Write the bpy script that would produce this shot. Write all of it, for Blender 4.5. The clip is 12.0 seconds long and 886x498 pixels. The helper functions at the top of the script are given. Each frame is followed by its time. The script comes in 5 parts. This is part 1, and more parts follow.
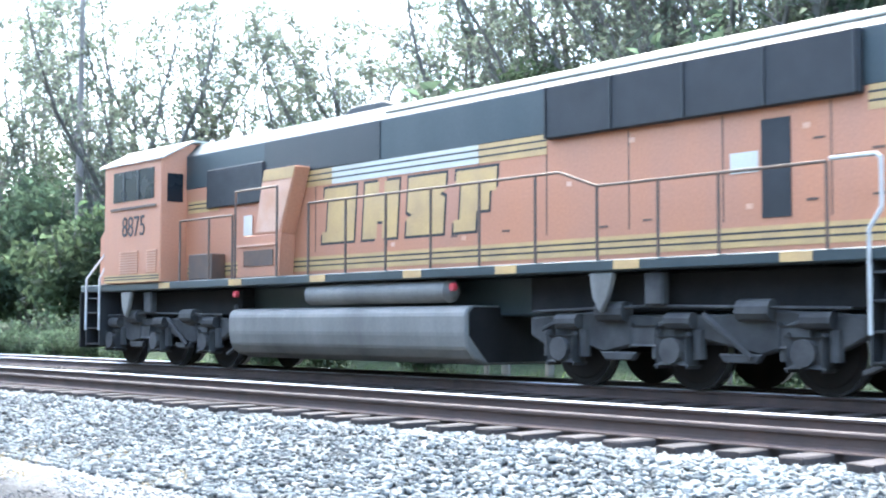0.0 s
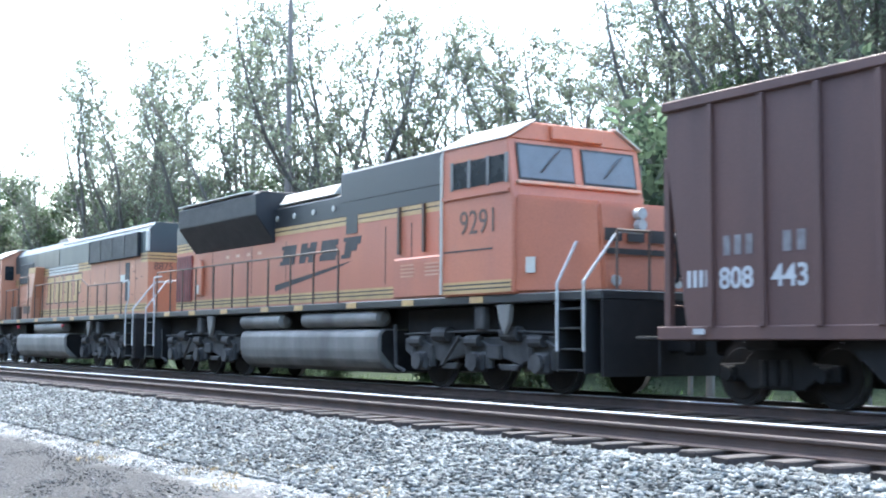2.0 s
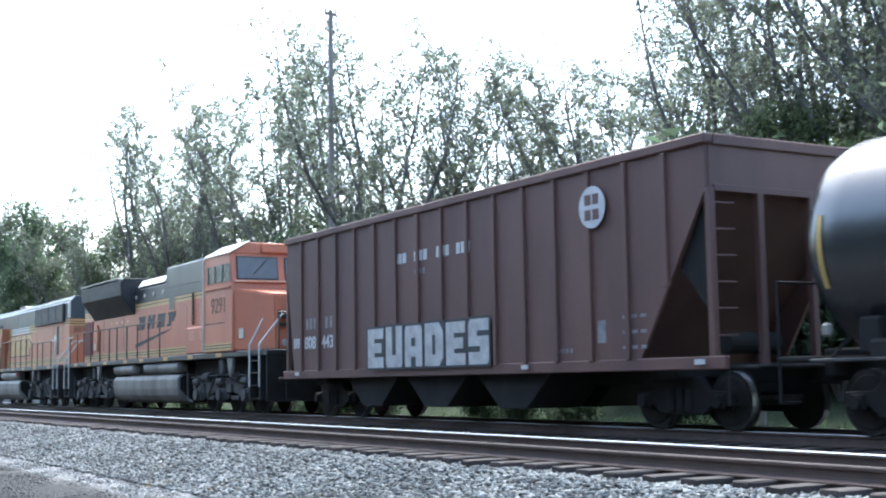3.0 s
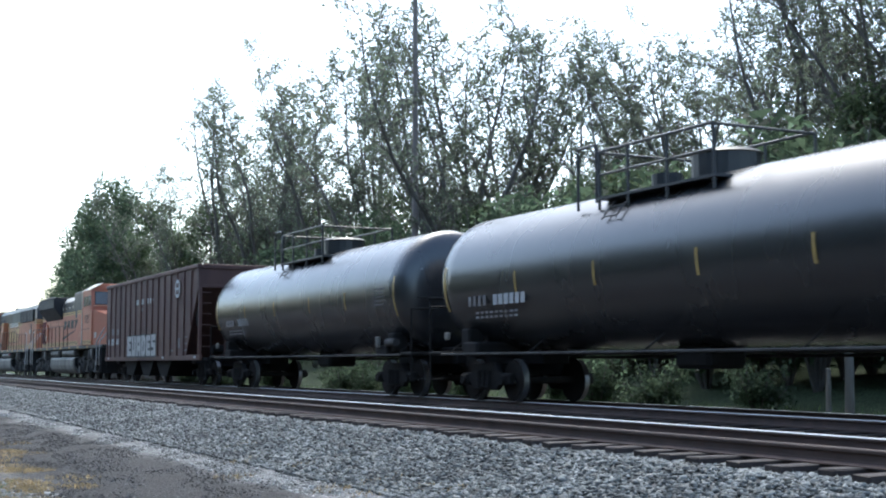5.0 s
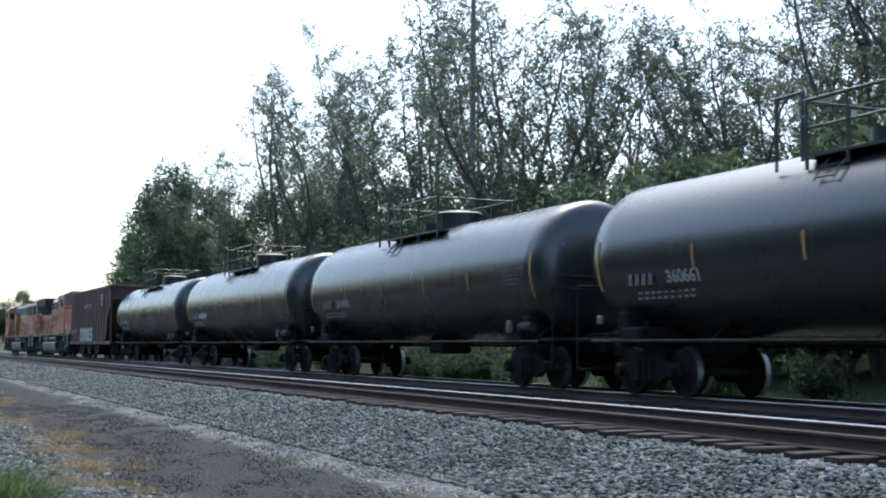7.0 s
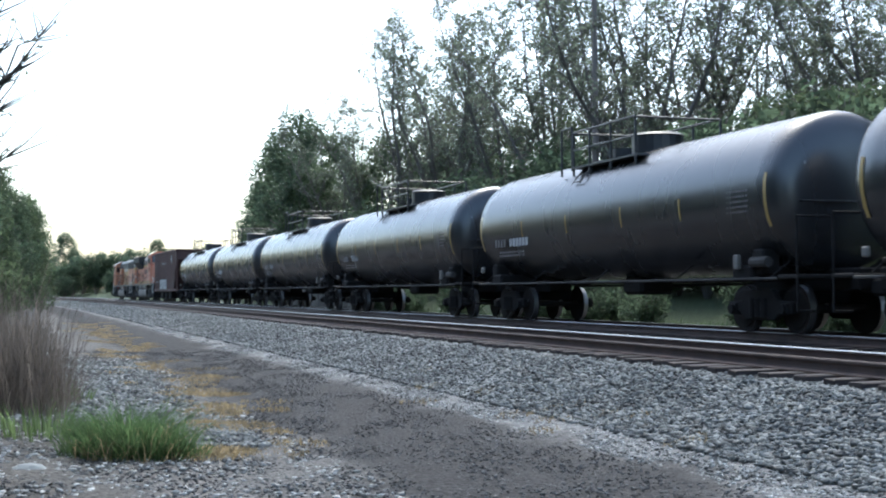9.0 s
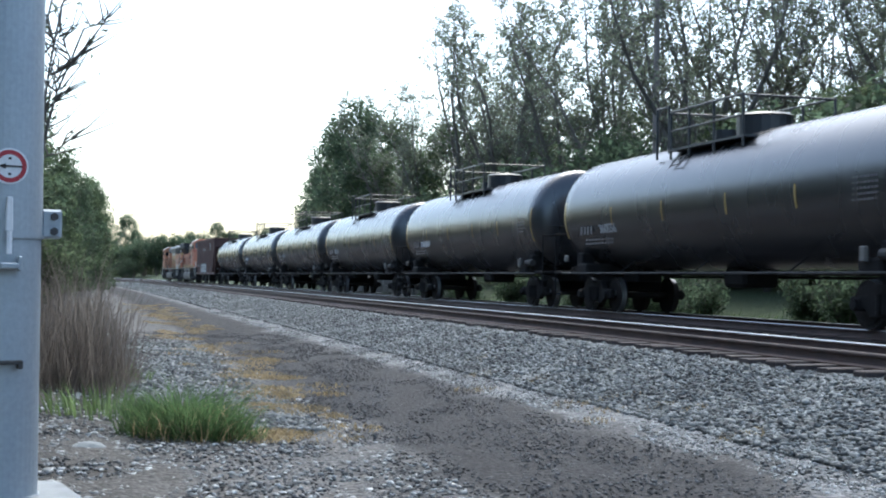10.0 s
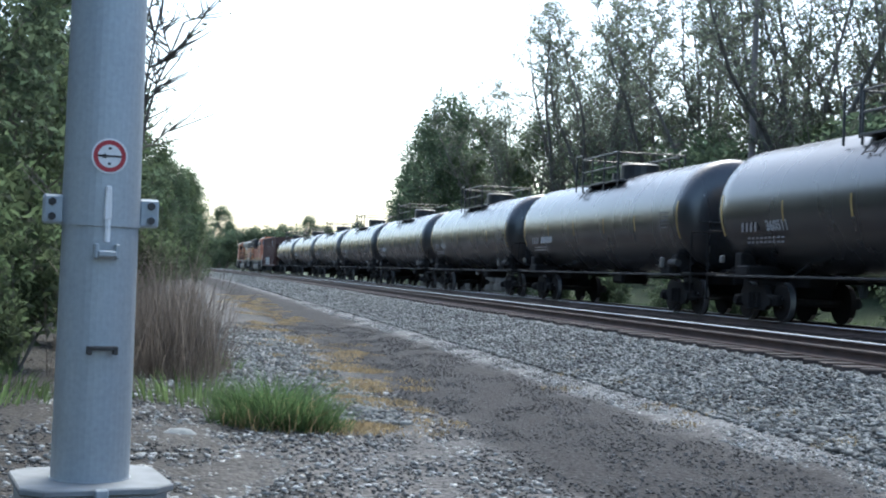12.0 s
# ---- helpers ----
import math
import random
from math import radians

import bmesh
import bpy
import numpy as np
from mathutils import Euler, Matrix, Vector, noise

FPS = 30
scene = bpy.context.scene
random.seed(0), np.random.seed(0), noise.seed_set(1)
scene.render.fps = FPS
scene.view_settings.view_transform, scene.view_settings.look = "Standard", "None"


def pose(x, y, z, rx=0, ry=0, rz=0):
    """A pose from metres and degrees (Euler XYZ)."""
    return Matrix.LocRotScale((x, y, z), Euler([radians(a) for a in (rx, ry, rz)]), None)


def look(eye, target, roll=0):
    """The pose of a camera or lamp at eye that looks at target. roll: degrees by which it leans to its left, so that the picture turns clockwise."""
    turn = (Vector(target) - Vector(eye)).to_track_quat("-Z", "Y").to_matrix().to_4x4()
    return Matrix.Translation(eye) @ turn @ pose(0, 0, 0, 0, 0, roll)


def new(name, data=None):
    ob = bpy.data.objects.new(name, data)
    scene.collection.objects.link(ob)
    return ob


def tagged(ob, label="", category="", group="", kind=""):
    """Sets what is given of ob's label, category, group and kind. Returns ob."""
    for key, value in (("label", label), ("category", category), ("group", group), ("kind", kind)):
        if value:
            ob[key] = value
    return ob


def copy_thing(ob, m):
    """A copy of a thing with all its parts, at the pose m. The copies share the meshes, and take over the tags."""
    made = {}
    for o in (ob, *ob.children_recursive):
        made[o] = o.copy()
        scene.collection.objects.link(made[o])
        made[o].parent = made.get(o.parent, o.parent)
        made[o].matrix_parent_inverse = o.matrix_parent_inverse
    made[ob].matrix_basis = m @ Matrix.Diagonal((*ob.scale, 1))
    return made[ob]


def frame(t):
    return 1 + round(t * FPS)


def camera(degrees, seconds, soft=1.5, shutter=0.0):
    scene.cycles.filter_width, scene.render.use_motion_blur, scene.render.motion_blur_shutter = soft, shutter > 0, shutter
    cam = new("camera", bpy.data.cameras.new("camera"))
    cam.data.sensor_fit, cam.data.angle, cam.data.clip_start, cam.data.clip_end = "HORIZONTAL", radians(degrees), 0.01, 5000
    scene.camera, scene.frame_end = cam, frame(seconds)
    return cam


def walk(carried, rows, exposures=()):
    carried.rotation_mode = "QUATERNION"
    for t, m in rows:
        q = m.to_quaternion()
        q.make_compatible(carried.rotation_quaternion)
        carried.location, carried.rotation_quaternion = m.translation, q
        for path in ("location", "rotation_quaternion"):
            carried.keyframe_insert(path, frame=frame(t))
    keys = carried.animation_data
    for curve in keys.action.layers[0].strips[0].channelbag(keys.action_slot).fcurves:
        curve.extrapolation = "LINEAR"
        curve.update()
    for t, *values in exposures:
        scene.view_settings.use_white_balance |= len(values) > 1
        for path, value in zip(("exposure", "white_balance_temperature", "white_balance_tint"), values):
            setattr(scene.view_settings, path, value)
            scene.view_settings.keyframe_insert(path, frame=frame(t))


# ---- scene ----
LENS = 38.27
cam = camera(LENS, 12.0, soft=2.0, shutter=0.12)

# ---- the camera: held in the hand at one spot beside the service road, panning left ----
EYE_Z = 1.587
RAIL_Z = 0.75          # top of all rails above the road
PAN = [(0.0, -41.33, 3.48, 0.11), (0.5, -35.28, 5.04, 0.86), (1.0, -32.80, 4.46, 1.13), (1.5, -32.85, 4.47, 0.94),
       (2.0, -32.34, 4.31, 0.42), (2.5, -32.44, 4.94, -0.47), (3.0, -30.34, 5.89, -0.90), (3.5, -28.45, 6.22, -0.53),
       (5.3, -26.43, 4.97, 0.03), (5.5, -26.19, 4.94, 0.15), (6.0, -24.60, 4.85, 0.46), (6.5, -24.38, 4.61, 0.50),
       (7.0, -24.06, 4.49, 0.53), (7.2, -23.83, 4.87, 0.42), (8.8, -20.30, 2.64, -0.19), (9.0, -18.49, 1.88, -0.31),
       (9.5, -17.00, -0.08, 0.36), (10.0, -15.92, 1.32, 0.75), (10.5, -14.05, 0.43, 1.02), (11.0, -14.12, -0.35, 1.79),
       (11.5, -13.98, 0.11, 1.84), (12.0, -11.89, 1.08, 2.15)]
walk(cam, [(t, pose(0, 0, EYE_Z, 90 + p, 0, y) @ pose(0, 0, 0, 0, 0, r)) for t, y, p, r in PAN],
     exposures=[(t, e, 6050, 3) for t, e in ((0.0, 3.65), (1.0, 3.2), (1.5, 3.05), (2.5, 3.05), (3.5, 1.9), (5.5, 1.6), (7.0, 1.25), (9.0, 1.6), (12.0, 1.6))])

# ---- world and sun: bright thin overcast, the sun behind the train ----
world = bpy.data.worlds.new("world")
scene.world = world
world.use_nodes = True
wn = world.node_tree
sky = wn.nodes.new("ShaderNodeTexSky")
sky.sky_type = 'NISHITA'
sky.sun_disc = False
sky.sun_elevation, sky.sun_rotation = radians(60), radians(25)
sky.air_density, sky.dust_density, sky.ozone_density = 1.0, 3.0, 1.0
bg = wn.nodes["Background"]
wn.links.new(sky.outputs[0], bg.inputs[0])
bg.inputs[1].default_value = 0.15
sun = new("sun", bpy.data.lights.new("sun", "SUN"))
sun.data.energy, sun.data.angle, sun.data.color = 0.8, radians(28), (1.0, 0.97, 0.93)
sun.matrix_world = look((55, 118, 225), (0, 0, 0))

# ---- materials ----
def surface(name, base, rough=0.6, metal=0.0, second=None, scale=3.0, amount=0.5, grain=40.0, bump=0.1, streak=1.0, jitter=0.0, island=False, spec=0.5, depth=0.02, vary=1.0):
    """Two scales of noise between base and second, fine relief; streak stretches the stains upright."""
    m = bpy.data.materials.new(name)
    m.use_nodes = True
    n, l = m.node_tree.nodes, m.node_tree.links
    b = n["Principled BSDF"]
    tc = n.new("ShaderNodeTexCoord")
    mp = n.new("ShaderNodeMapping")
    mp.inputs["Scale"].default_value = (1, 1, streak)
    l.new(tc.outputs["Object"], mp.inputs["Vector"])
    big, fine = n.new("ShaderNodeTexNoise"), n.new("ShaderNodeTexNoise")
    big.inputs["Scale"].default_value, big.inputs["Detail"].default_value = scale, 6
    fine.inputs["Scale"].default_value, fine.inputs["Detail"].default_value = grain, 3
    l.new(mp.outputs[0], big.inputs["Vector"])
    l.new(tc.outputs["Object"], fine.inputs["Vector"])
    second = second or tuple(c * 0.6 for c in base)
    ramp = n.new("ShaderNodeValToRGB")
    ramp.color_ramp.elements[0].position, ramp.color_ramp.elements[1].position = 0.35, 0.7
    ramp.color_ramp.elements[0].color, ramp.color_ramp.elements[1].color = (0, 0, 0, 1), (1, 1, 1, 1)
    l.new(big.outputs["Fac"], ramp.inputs[0])
    scalef = n.new("ShaderNodeMath")
    scalef.operation = 'MULTIPLY'
    scalef.inputs[1].default_value = amount
    l.new(ramp.outputs[0], scalef.inputs[0])
    mix = n.new("ShaderNodeMix")
    mix.data_type = 'RGBA'
    mix.inputs[6].default_value, mix.inputs[7].default_value = (*base, 1), (*second, 1)
    l.new(scalef.outputs[0], mix.inputs[0])
    hsv = n.new("ShaderNodeHueSaturation")
    l.new(mix.outputs[2], hsv.inputs["Color"])
    val = n.new("ShaderNodeMapRange")
    val.inputs["To Min"].default_value, val.inputs["To Max"].default_value = 0.82, 1.18
    l.new(fine.outputs["Fac"], val.inputs["Value"])
    last = val.outputs[0]
    if jitter or island:
        src = n.new("ShaderNodeNewGeometry").outputs["Random Per Island"] if island else n.new("ShaderNodeObjectInfo").outputs["Random"]
        jr = n.new("ShaderNodeMapRange")
        jr.inputs["To Min"].default_value, jr.inputs["To Max"].default_value = 1 - jitter, 1 + jitter
        l.new(src, jr.inputs["Value"])
        mul = n.new("ShaderNodeMath")
        mul.operation = 'MULTIPLY'
        l.new(last, mul.inputs[0])
        l.new(jr.outputs[0], mul.inputs[1])
        last = mul.outputs[0]
    l.new(last, hsv.inputs["Value"])
    l.new(hsv.outputs[0], b.inputs["Base Color"])
    rr = n.new("ShaderNodeMapRange")
    rr.inputs["To Min"].default_value, rr.inputs["To Max"].default_value = max(rough - 0.1 * vary, 0.03), min(rough + 0.12 * vary, 1)
    l.new(big.outputs["Fac"], rr.inputs["Value"])
    l.new(rr.outputs[0], b.inputs["Roughness"])
    b.inputs["Metallic"].default_value = metal
    b.inputs["Specular IOR Level"].default_value = spec
    if bump:
        bp = n.new("ShaderNodeBump")
        bp.inputs["Strength"].default_value, bp.inputs["Distance"].default_value = bump, depth
        l.new(fine.outputs["Fac"], bp.inputs["Height"])
        l.new(bp.outputs[0], b.inputs["Normal"])
    return m


def leaf_material(name, base, second):
    m = surface(name, base, 0.55, second=second, scale=0.35, amount=0.8, grain=2.0, bump=0, jitter=0.4, island=True)
    n, l = m.node_tree.nodes, m.node_tree.links
    b = n["Principled BSDF"]
    tr = n.new("ShaderNodeBsdfTranslucent")
    hsv = b.inputs["Base Color"].links[0].from_socket
    l.new(hsv, tr.inputs["Color"])
    mx = n.new("ShaderNodeMixShader")
    mx.inputs[0].default_value = 0.82
    l.new(b.outputs[0], mx.inputs[1])
    l.new(tr.outputs[0], mx.inputs[2])
    l.new(mx.outputs[0], n["Material Output"].inputs["Surface"])
    return m


ORANGE_OLD = surface("faded_orange_paint", (0.47, 0.195, 0.10), 0.55, second=(0.38, 0.19, 0.125), scale=1.3, amount=0.6, grain=25, bump=0.04, streak=0.25)
ORANGE_NEW = surface("orange_paint", (0.47, 0.155, 0.08), 0.48, second=(0.35, 0.13, 0.085), scale=1.0, amount=0.55, grain=25, bump=0.03, streak=0.25)
GREEN_DARK = surface("dark_green_paint", (0.030, 0.042, 0.044), 0.45, second=(0.055, 0.065, 0.065), scale=1.2, amount=0.6, grain=25, bump=0.04, streak=0.3)
BLACK_PAINT = surface("black_paint", (0.018, 0.019, 0.021), 0.42, second=(0.035, 0.033, 0.032), scale=1.0, amount=0.6, grain=30, bump=0.05, streak=0.3)
GRILLE = surface("black_grille", (0.012, 0.013, 0.015), 0.6, grain=60, bump=0.3)
YELLOW = surface("yellow_paint", (0.52, 0.33, 0.13), 0.55, second=(0.36, 0.23, 0.12), scale=2, amount=0.6, bump=0.03)
CREAM = surface("cream_primer_paint", (0.55, 0.53, 0.46), 0.55, second=(0.5, 0.42, 0.3), scale=2, amount=0.5, bump=0.03)
WHITE = surface("white_paint", (0.78, 0.78, 0.77), 0.5, second=(0.55, 0.52, 0.48), scale=2.5, amount=0.4, bump=0.03)
SILVER = surface("grey_silver_paint", (0.20, 0.188, 0.168), 0.6, second=(0.075, 0.069, 0.061), scale=1.2, amount=0.8, grain=20, bump=0.05, streak=0.3)
FRAME_GREY = surface("dusty_truck_steel", (0.058, 0.055, 0.052), 0.8, second=(0.018, 0.017, 0.017), scale=2.5, amount=0.9, grain=30, bump=0.2)
# grime and wheel steel, both darkened to hold the shade beneath the train
UNDER = surface("grimy_shaded_underframe", (0.012, 0.0115, 0.0115), 0.85, spec=0.2, second=(0.03, 0.027, 0.025), scale=2, amount=0.6, grain=30, bump=0.2)
WHEEL = surface("shaded_wheel_steel", (0.018, 0.016, 0.015), 0.85, spec=0.2, second=(0.035, 0.027, 0.022), scale=5, bump=0.1)
TANK_BLACK = surface("black_tank_paint", (0.017, 0.019, 0.022), 0.27, second=(0.034, 0.034, 0.034), scale=0.7, amount=0.6, grain=18, bump=0.0, streak=0.35, spec=0.9, vary=0.35)
HOPPER = surface("oxide_brown_paint", (0.105, 0.050, 0.039), 0.65, second=(0.070, 0.036, 0.032), scale=1.1, amount=0.9, grain=30, bump=0.08, streak=0.2)
GLASS_DARK = surface("dark_cab_glass", (0.012, 0.015, 0.018), 0.25, amount=0.2, bump=0.0, spec=0.2)
# cab glass again, with the sky's reflection put into a paler base colour
GLASS_SKY = surface("windscreen_painted_sky", (0.11, 0.115, 0.115), 0.15, amount=0.3, bump=0.0)
CHROME = surface("worn_handrail_white", (0.50, 0.49, 0.46), 0.5, second=(0.28, 0.24, 0.2), scale=6, bump=0.05)
RAILMAT_DARK = surface("handrail_dark", (0.12, 0.07, 0.045), 0.6, second=(0.05, 0.05, 0.05), scale=4, bump=0.05)
BLEACHED = surface("sun_bleached_orange", (0.60, 0.36, 0.25), 0.55, second=(0.56, 0.26, 0.13), scale=2, amount=0.7, bump=0.03)
MARK = surface("marking_white", (0.45, 0.45, 0.45), 0.6, second=(0.35, 0.35, 0.35), scale=5, amount=0.7, bump=0)
MARK_DIM = surface("marking_faded", (0.20, 0.19, 0.19), 0.6, second=(0.10, 0.08, 0.08), scale=6, amount=0.8, bump=0)
INK = surface("marking_dark", (0.035, 0.03, 0.028), 0.6, bump=0)
GRAF_WHITE = surface("spray_paint_white", (0.42, 0.42, 0.41), 0.6, second=(0.25, 0.24, 0.235), scale=3.5, amount=0.8, grain=12, bump=0.02)
GRAF_DARK = surface("spray_paint_dark", (0.025, 0.03, 0.035), 0.6, bump=0)
REFLECT = surface("reflector_yellow", (0.46, 0.31, 0.10), 0.4, bump=0)
RAIL_SIDE = surface("rusty_rail_side", (0.08, 0.048, 0.038), 0.75, second=(0.05, 0.036, 0.032), scale=3, amount=0.8, grain=50, bump=0.2)
RAIL_TOP = surface("polished_rail_head", (0.46, 0.46, 0.47), 0.46, metal=1.0, second=(0.36, 0.35, 0.34), scale=2, amount=0.4, bump=0.02)
RAIL_DULL = surface("dull_rail_head", (0.085, 0.062, 0.055), 0.75, metal=0.1, second=(0.05, 0.036, 0.032), scale=3, amount=0.5, bump=0.05)
TIE = surface("weathered_tie", (0.045, 0.035, 0.032), 0.9, second=(0.028, 0.023, 0.022), scale=4, amount=0.8, grain=30, bump=0.4, jitter=0.3)
STONE = surface("ballast_stone", (0.155, 0.164, 0.158), 0.85, second=(0.065, 0.07, 0.07), scale=0.9, amount=0.8, grain=60, bump=0.3, jitter=0.75, island=True)
STONE_PALE = surface("pale_stone", (0.30, 0.305, 0.29), 0.85, second=(0.15, 0.153, 0.147), scale=1.2, amount=0.8, grain=60, bump=0.3, jitter=0.85, island=True)
STONE_ROAD = surface("packed_road_gravel", (0.10, 0.10, 0.099), 0.9, second=(0.05, 0.05, 0.05), scale=0.9, amount=0.8, grain=60, bump=0.3, jitter=0.8, island=True)
BARK = surface("bark", (0.085, 0.075, 0.065), 0.9, second=(0.16, 0.15, 0.135), scale=1.5, amount=0.6, grain=15, bump=0.5, streak=0.3)
LEAF = leaf_material("leaf_green", (0.125, 0.15, 0.105), (0.155, 0.172, 0.13))
LEAF_DEEP = leaf_material("leaf_deep", (0.065, 0.098, 0.06), (0.10, 0.13, 0.08))
LEAF_BUSH = leaf_material("leaf_bush", (0.064, 0.094, 0.048), (0.095, 0.116, 0.064))
GRASS = leaf_material("grass_green", (0.068, 0.125, 0.05), (0.14, 0.18, 0.08))
GRASS_DRY = leaf_material("grass_dry", (0.31, 0.25, 0.15), (0.20, 0.155, 0.09))
REED = leaf_material("dry_stems", (0.135, 0.12, 0.107), (0.075, 0.068, 0.061))
GALV = surface("galvanised_steel", (0.36, 0.39, 0.405), 0.5, metal=0.35, second=(0.27, 0.31, 0.345), scale=2.2, amount=0.7, grain=35, bump=0.05, streak=0.3)
# the pole's steel darkened in colour to offset sky light on the lid top
GALV_DIMMED = surface("dimmed_galvanised_lid", (0.22, 0.235, 0.24), 0.75, second=(0.15, 0.155, 0.155), scale=5, amount=0.8, grain=40, bump=0.08)
RED = surface("sign_red", (0.42, 0.03, 0.04), 0.5, bump=0.02)
WALLSTONE = surface("wall_stone", (0.20, 0.20, 0.19), 0.85, second=(0.09, 0.09, 0.088), scale=2, amount=0.7, grain=20, bump=0.5, jitter=0.35)
WOODPOLE = surface("pole_wood", (0.20, 0.17, 0.15), 0.85, second=(0.12, 0.10, 0.09), scale=1, grain=20, bump=0.3, streak=0.1)
PALE = surface("pale_weathered_wood", (0.19, 0.18, 0.16), 0.85, second=(0.09, 0.085, 0.075), scale=2, amount=0.7, bump=0.3, streak=0.2)


def ground_material():
    """One sheet: gravel greys, a dark packed road, pale fines at the ballast's toe, dry patches."""
    m = bpy.data.materials.new("gravel_ground")
    m.use_nodes = True
    n, l = m.node_tree.nodes, m.node_tree.links
    b = n["Principled BSDF"]
    b.inputs["Roughness"].default_value = 0.9
    b.inputs["Specular IOR Level"].default_value = 0.2
    tc = n.new("ShaderNodeTexCoord")
    sep = n.new("ShaderNodeSeparateXYZ")
    l.new(tc.outputs["Object"], sep.inputs[0])
    wob = n.new("ShaderNodeTexNoise")
    wob.inputs["Scale"].default_value, wob.inputs["Detail"].default_value = 0.55, 7
    l.new(tc.outputs["Object"], wob.inputs["Vector"])
    def madd(a, k, c):
        q = n.new("ShaderNodeMath")
        q.operation = 'MULTIPLY_ADD'
        l.new(a, q.inputs[0])
        q.inputs[1].default_value = k
        if isinstance(c, (int, float)):
            q.inputs[2].default_value = c
        else:
            l.new(c, q.inputs[2])
        return q.outputs[0]
    # the verge follows the track's slow bend to the left
    bend = n.new("ShaderNodeMath")
    bend.operation = 'POWER'
    far = n.new("ShaderNodeMath")
    far.operation = 'MAXIMUM'
    l.new(madd(sep.outputs[1], 1.0, -70.0), far.inputs[0])
    far.inputs[1].default_value = 0.0
    l.new(far.outputs[0], bend.inputs[0])
    bend.inputs[1].default_value = 2.0
    x0 = madd(bend.outputs[0], 1.2e-4, sep.outputs[0])
    x1 = madd(wob.outputs["Fac"], 2.2, x0)
    ramp = n.new("ShaderNodeValToRGB")
    r = ramp.color_ramp
    stops = [(-8.0, (0.05, 0.055, 0.04)), (0.3, (0.045, 0.041, 0.036)), (1.6, (0.07, 0.066, 0.06)), (2.6, (0.105, 0.10, 0.094)), (3.6, (0.09, 0.087, 0.083)),
             (4.2, (0.028, 0.027, 0.027)), (6.2, (0.031, 0.030, 0.030)), (6.5, (0.06, 0.058, 0.056)), (6.9, (0.15, 0.15, 0.148)),
             (8.2, (0.13, 0.134, 0.134)), (10.5, (0.065, 0.061, 0.058)), (17.0, (0.05, 0.046, 0.043)), (20.0, (0.045, 0.06, 0.03)), (32.0, (0.045, 0.06, 0.03))]
    while len(r.elements) < len(stops):
        r.elements.new(0.5)
    for e, (x, c) in zip(r.elements, stops):
        e.position, e.color = (x + 10) / 45, (*c, 1)
    l.new(madd(x1, 1 / 45, 10 / 45), ramp.inputs[0])
    speck = n.new("ShaderNodeTexVoronoi")
    speck.inputs["Scale"].default_value = 22
    l.new(tc.outputs["Object"], speck.inputs["Vector"])
    sp = n.new("ShaderNodeSeparateColor")
    l.new(speck.outputs["Color"], sp.inputs[0])
    val = n.new("ShaderNodeMapRange")
    val.inputs["To Min"].default_value, val.inputs["To Max"].default_value = 0.45, 1.6
    l.new(sp.outputs[0], val.inputs["Value"])
    hsv = n.new("ShaderNodeHueSaturation")
    l.new(ramp.outputs[0], hsv.inputs["Color"])
    l.new(val.outputs[0], hsv.inputs["Value"])
    l.new(hsv.outputs[0], b.inputs["Base Color"])
    bp = n.new("ShaderNodeBump")
    bp.inputs["Strength"].default_value, bp.inputs["Distance"].default_value = 0.8, 0.03
    l.new(speck.outputs["Distance"], bp.inputs["Height"])
    bp.invert = True
    l.new(bp.outputs[0], b.inputs["Normal"])
    return m


GROUND = ground_material()

# ---- mesh helpers ----
def link(name, bm, mat, parent=None, label="", smooth=False):
    me = bpy.data.meshes.new(name)
    bm.normal_update()
    bm.to_mesh(me)
    bm.free()
    if smooth:
        me.polygons.foreach_set("use_smooth", [True] * len(me.polygons))
    for mm in (mat if isinstance(mat, (list, tuple)) else [mat]):
        me.materials.append(mm)
    ob = new(name, me)
    ob.parent = parent
    if label:
        tagged(ob, label)
    return ob


def part(name, bm, mat, parent, label="", smooth=False):
    return link(name, bm, mat, parent, label, smooth)


def box(bm, x0, x1, y0, y1, z0, z1, bevel=0.0, mi=0):
    r = bmesh.ops.create_cube(bm, size=1.0)
    vs = r["verts"]
    for v in vs:
        v.co = Vector(((x0 + x1) / 2 + v.co.x * (x1 - x0), (y0 + y1) / 2 + v.co.y * (y1 - y0), (z0 + z1) / 2 + v.co.z * (z1 - z0)))
    if mi:
        for f in {f for v in vs for f in v.link_faces}:
            f.material_index = mi
    if bevel:
        es = list({e for v in vs for e in v.link_edges})
        bmesh.ops.bevel(bm, geom=es, offset=bevel, segments=1, affect='EDGES')
    return bm


def B():
    return bmesh.new()


def abox(*a, **k):
    return box(B(), *a, **k)


def prism(bm, pts, a, b, axis="y", bevel=0.0):
    """A closed outline (list of pairs) pulled from a to b along the axis: y takes (x, z), x takes (y, z), z takes (x, y)."""
    put = {"y": lambda p, t: (p[0], t, p[1]), "x": lambda p, t: (t, p[0], p[1]), "z": lambda p, t: (p[0], p[1], t)}[axis]
    v0 = [bm.verts.new(put(p, a)) for p in pts]
    v1 = [bm.verts.new(put(p, b)) for p in pts]
    fs = [bm.faces.new(v0), bm.faces.new(v1[::-1])]
    k = len(pts)
    for i in range(k):
        fs.append(bm.faces.new((v0[i], v1[i], v1[(i + 1) % k], v0[(i + 1) % k])))
    bmesh.ops.recalc_face_normals(bm, faces=fs)
    if bevel:
        bmesh.ops.bevel(bm, geom=list({e for f in fs for e in f.edges}), offset=bevel, segments=1, affect='EDGES')
    return bm


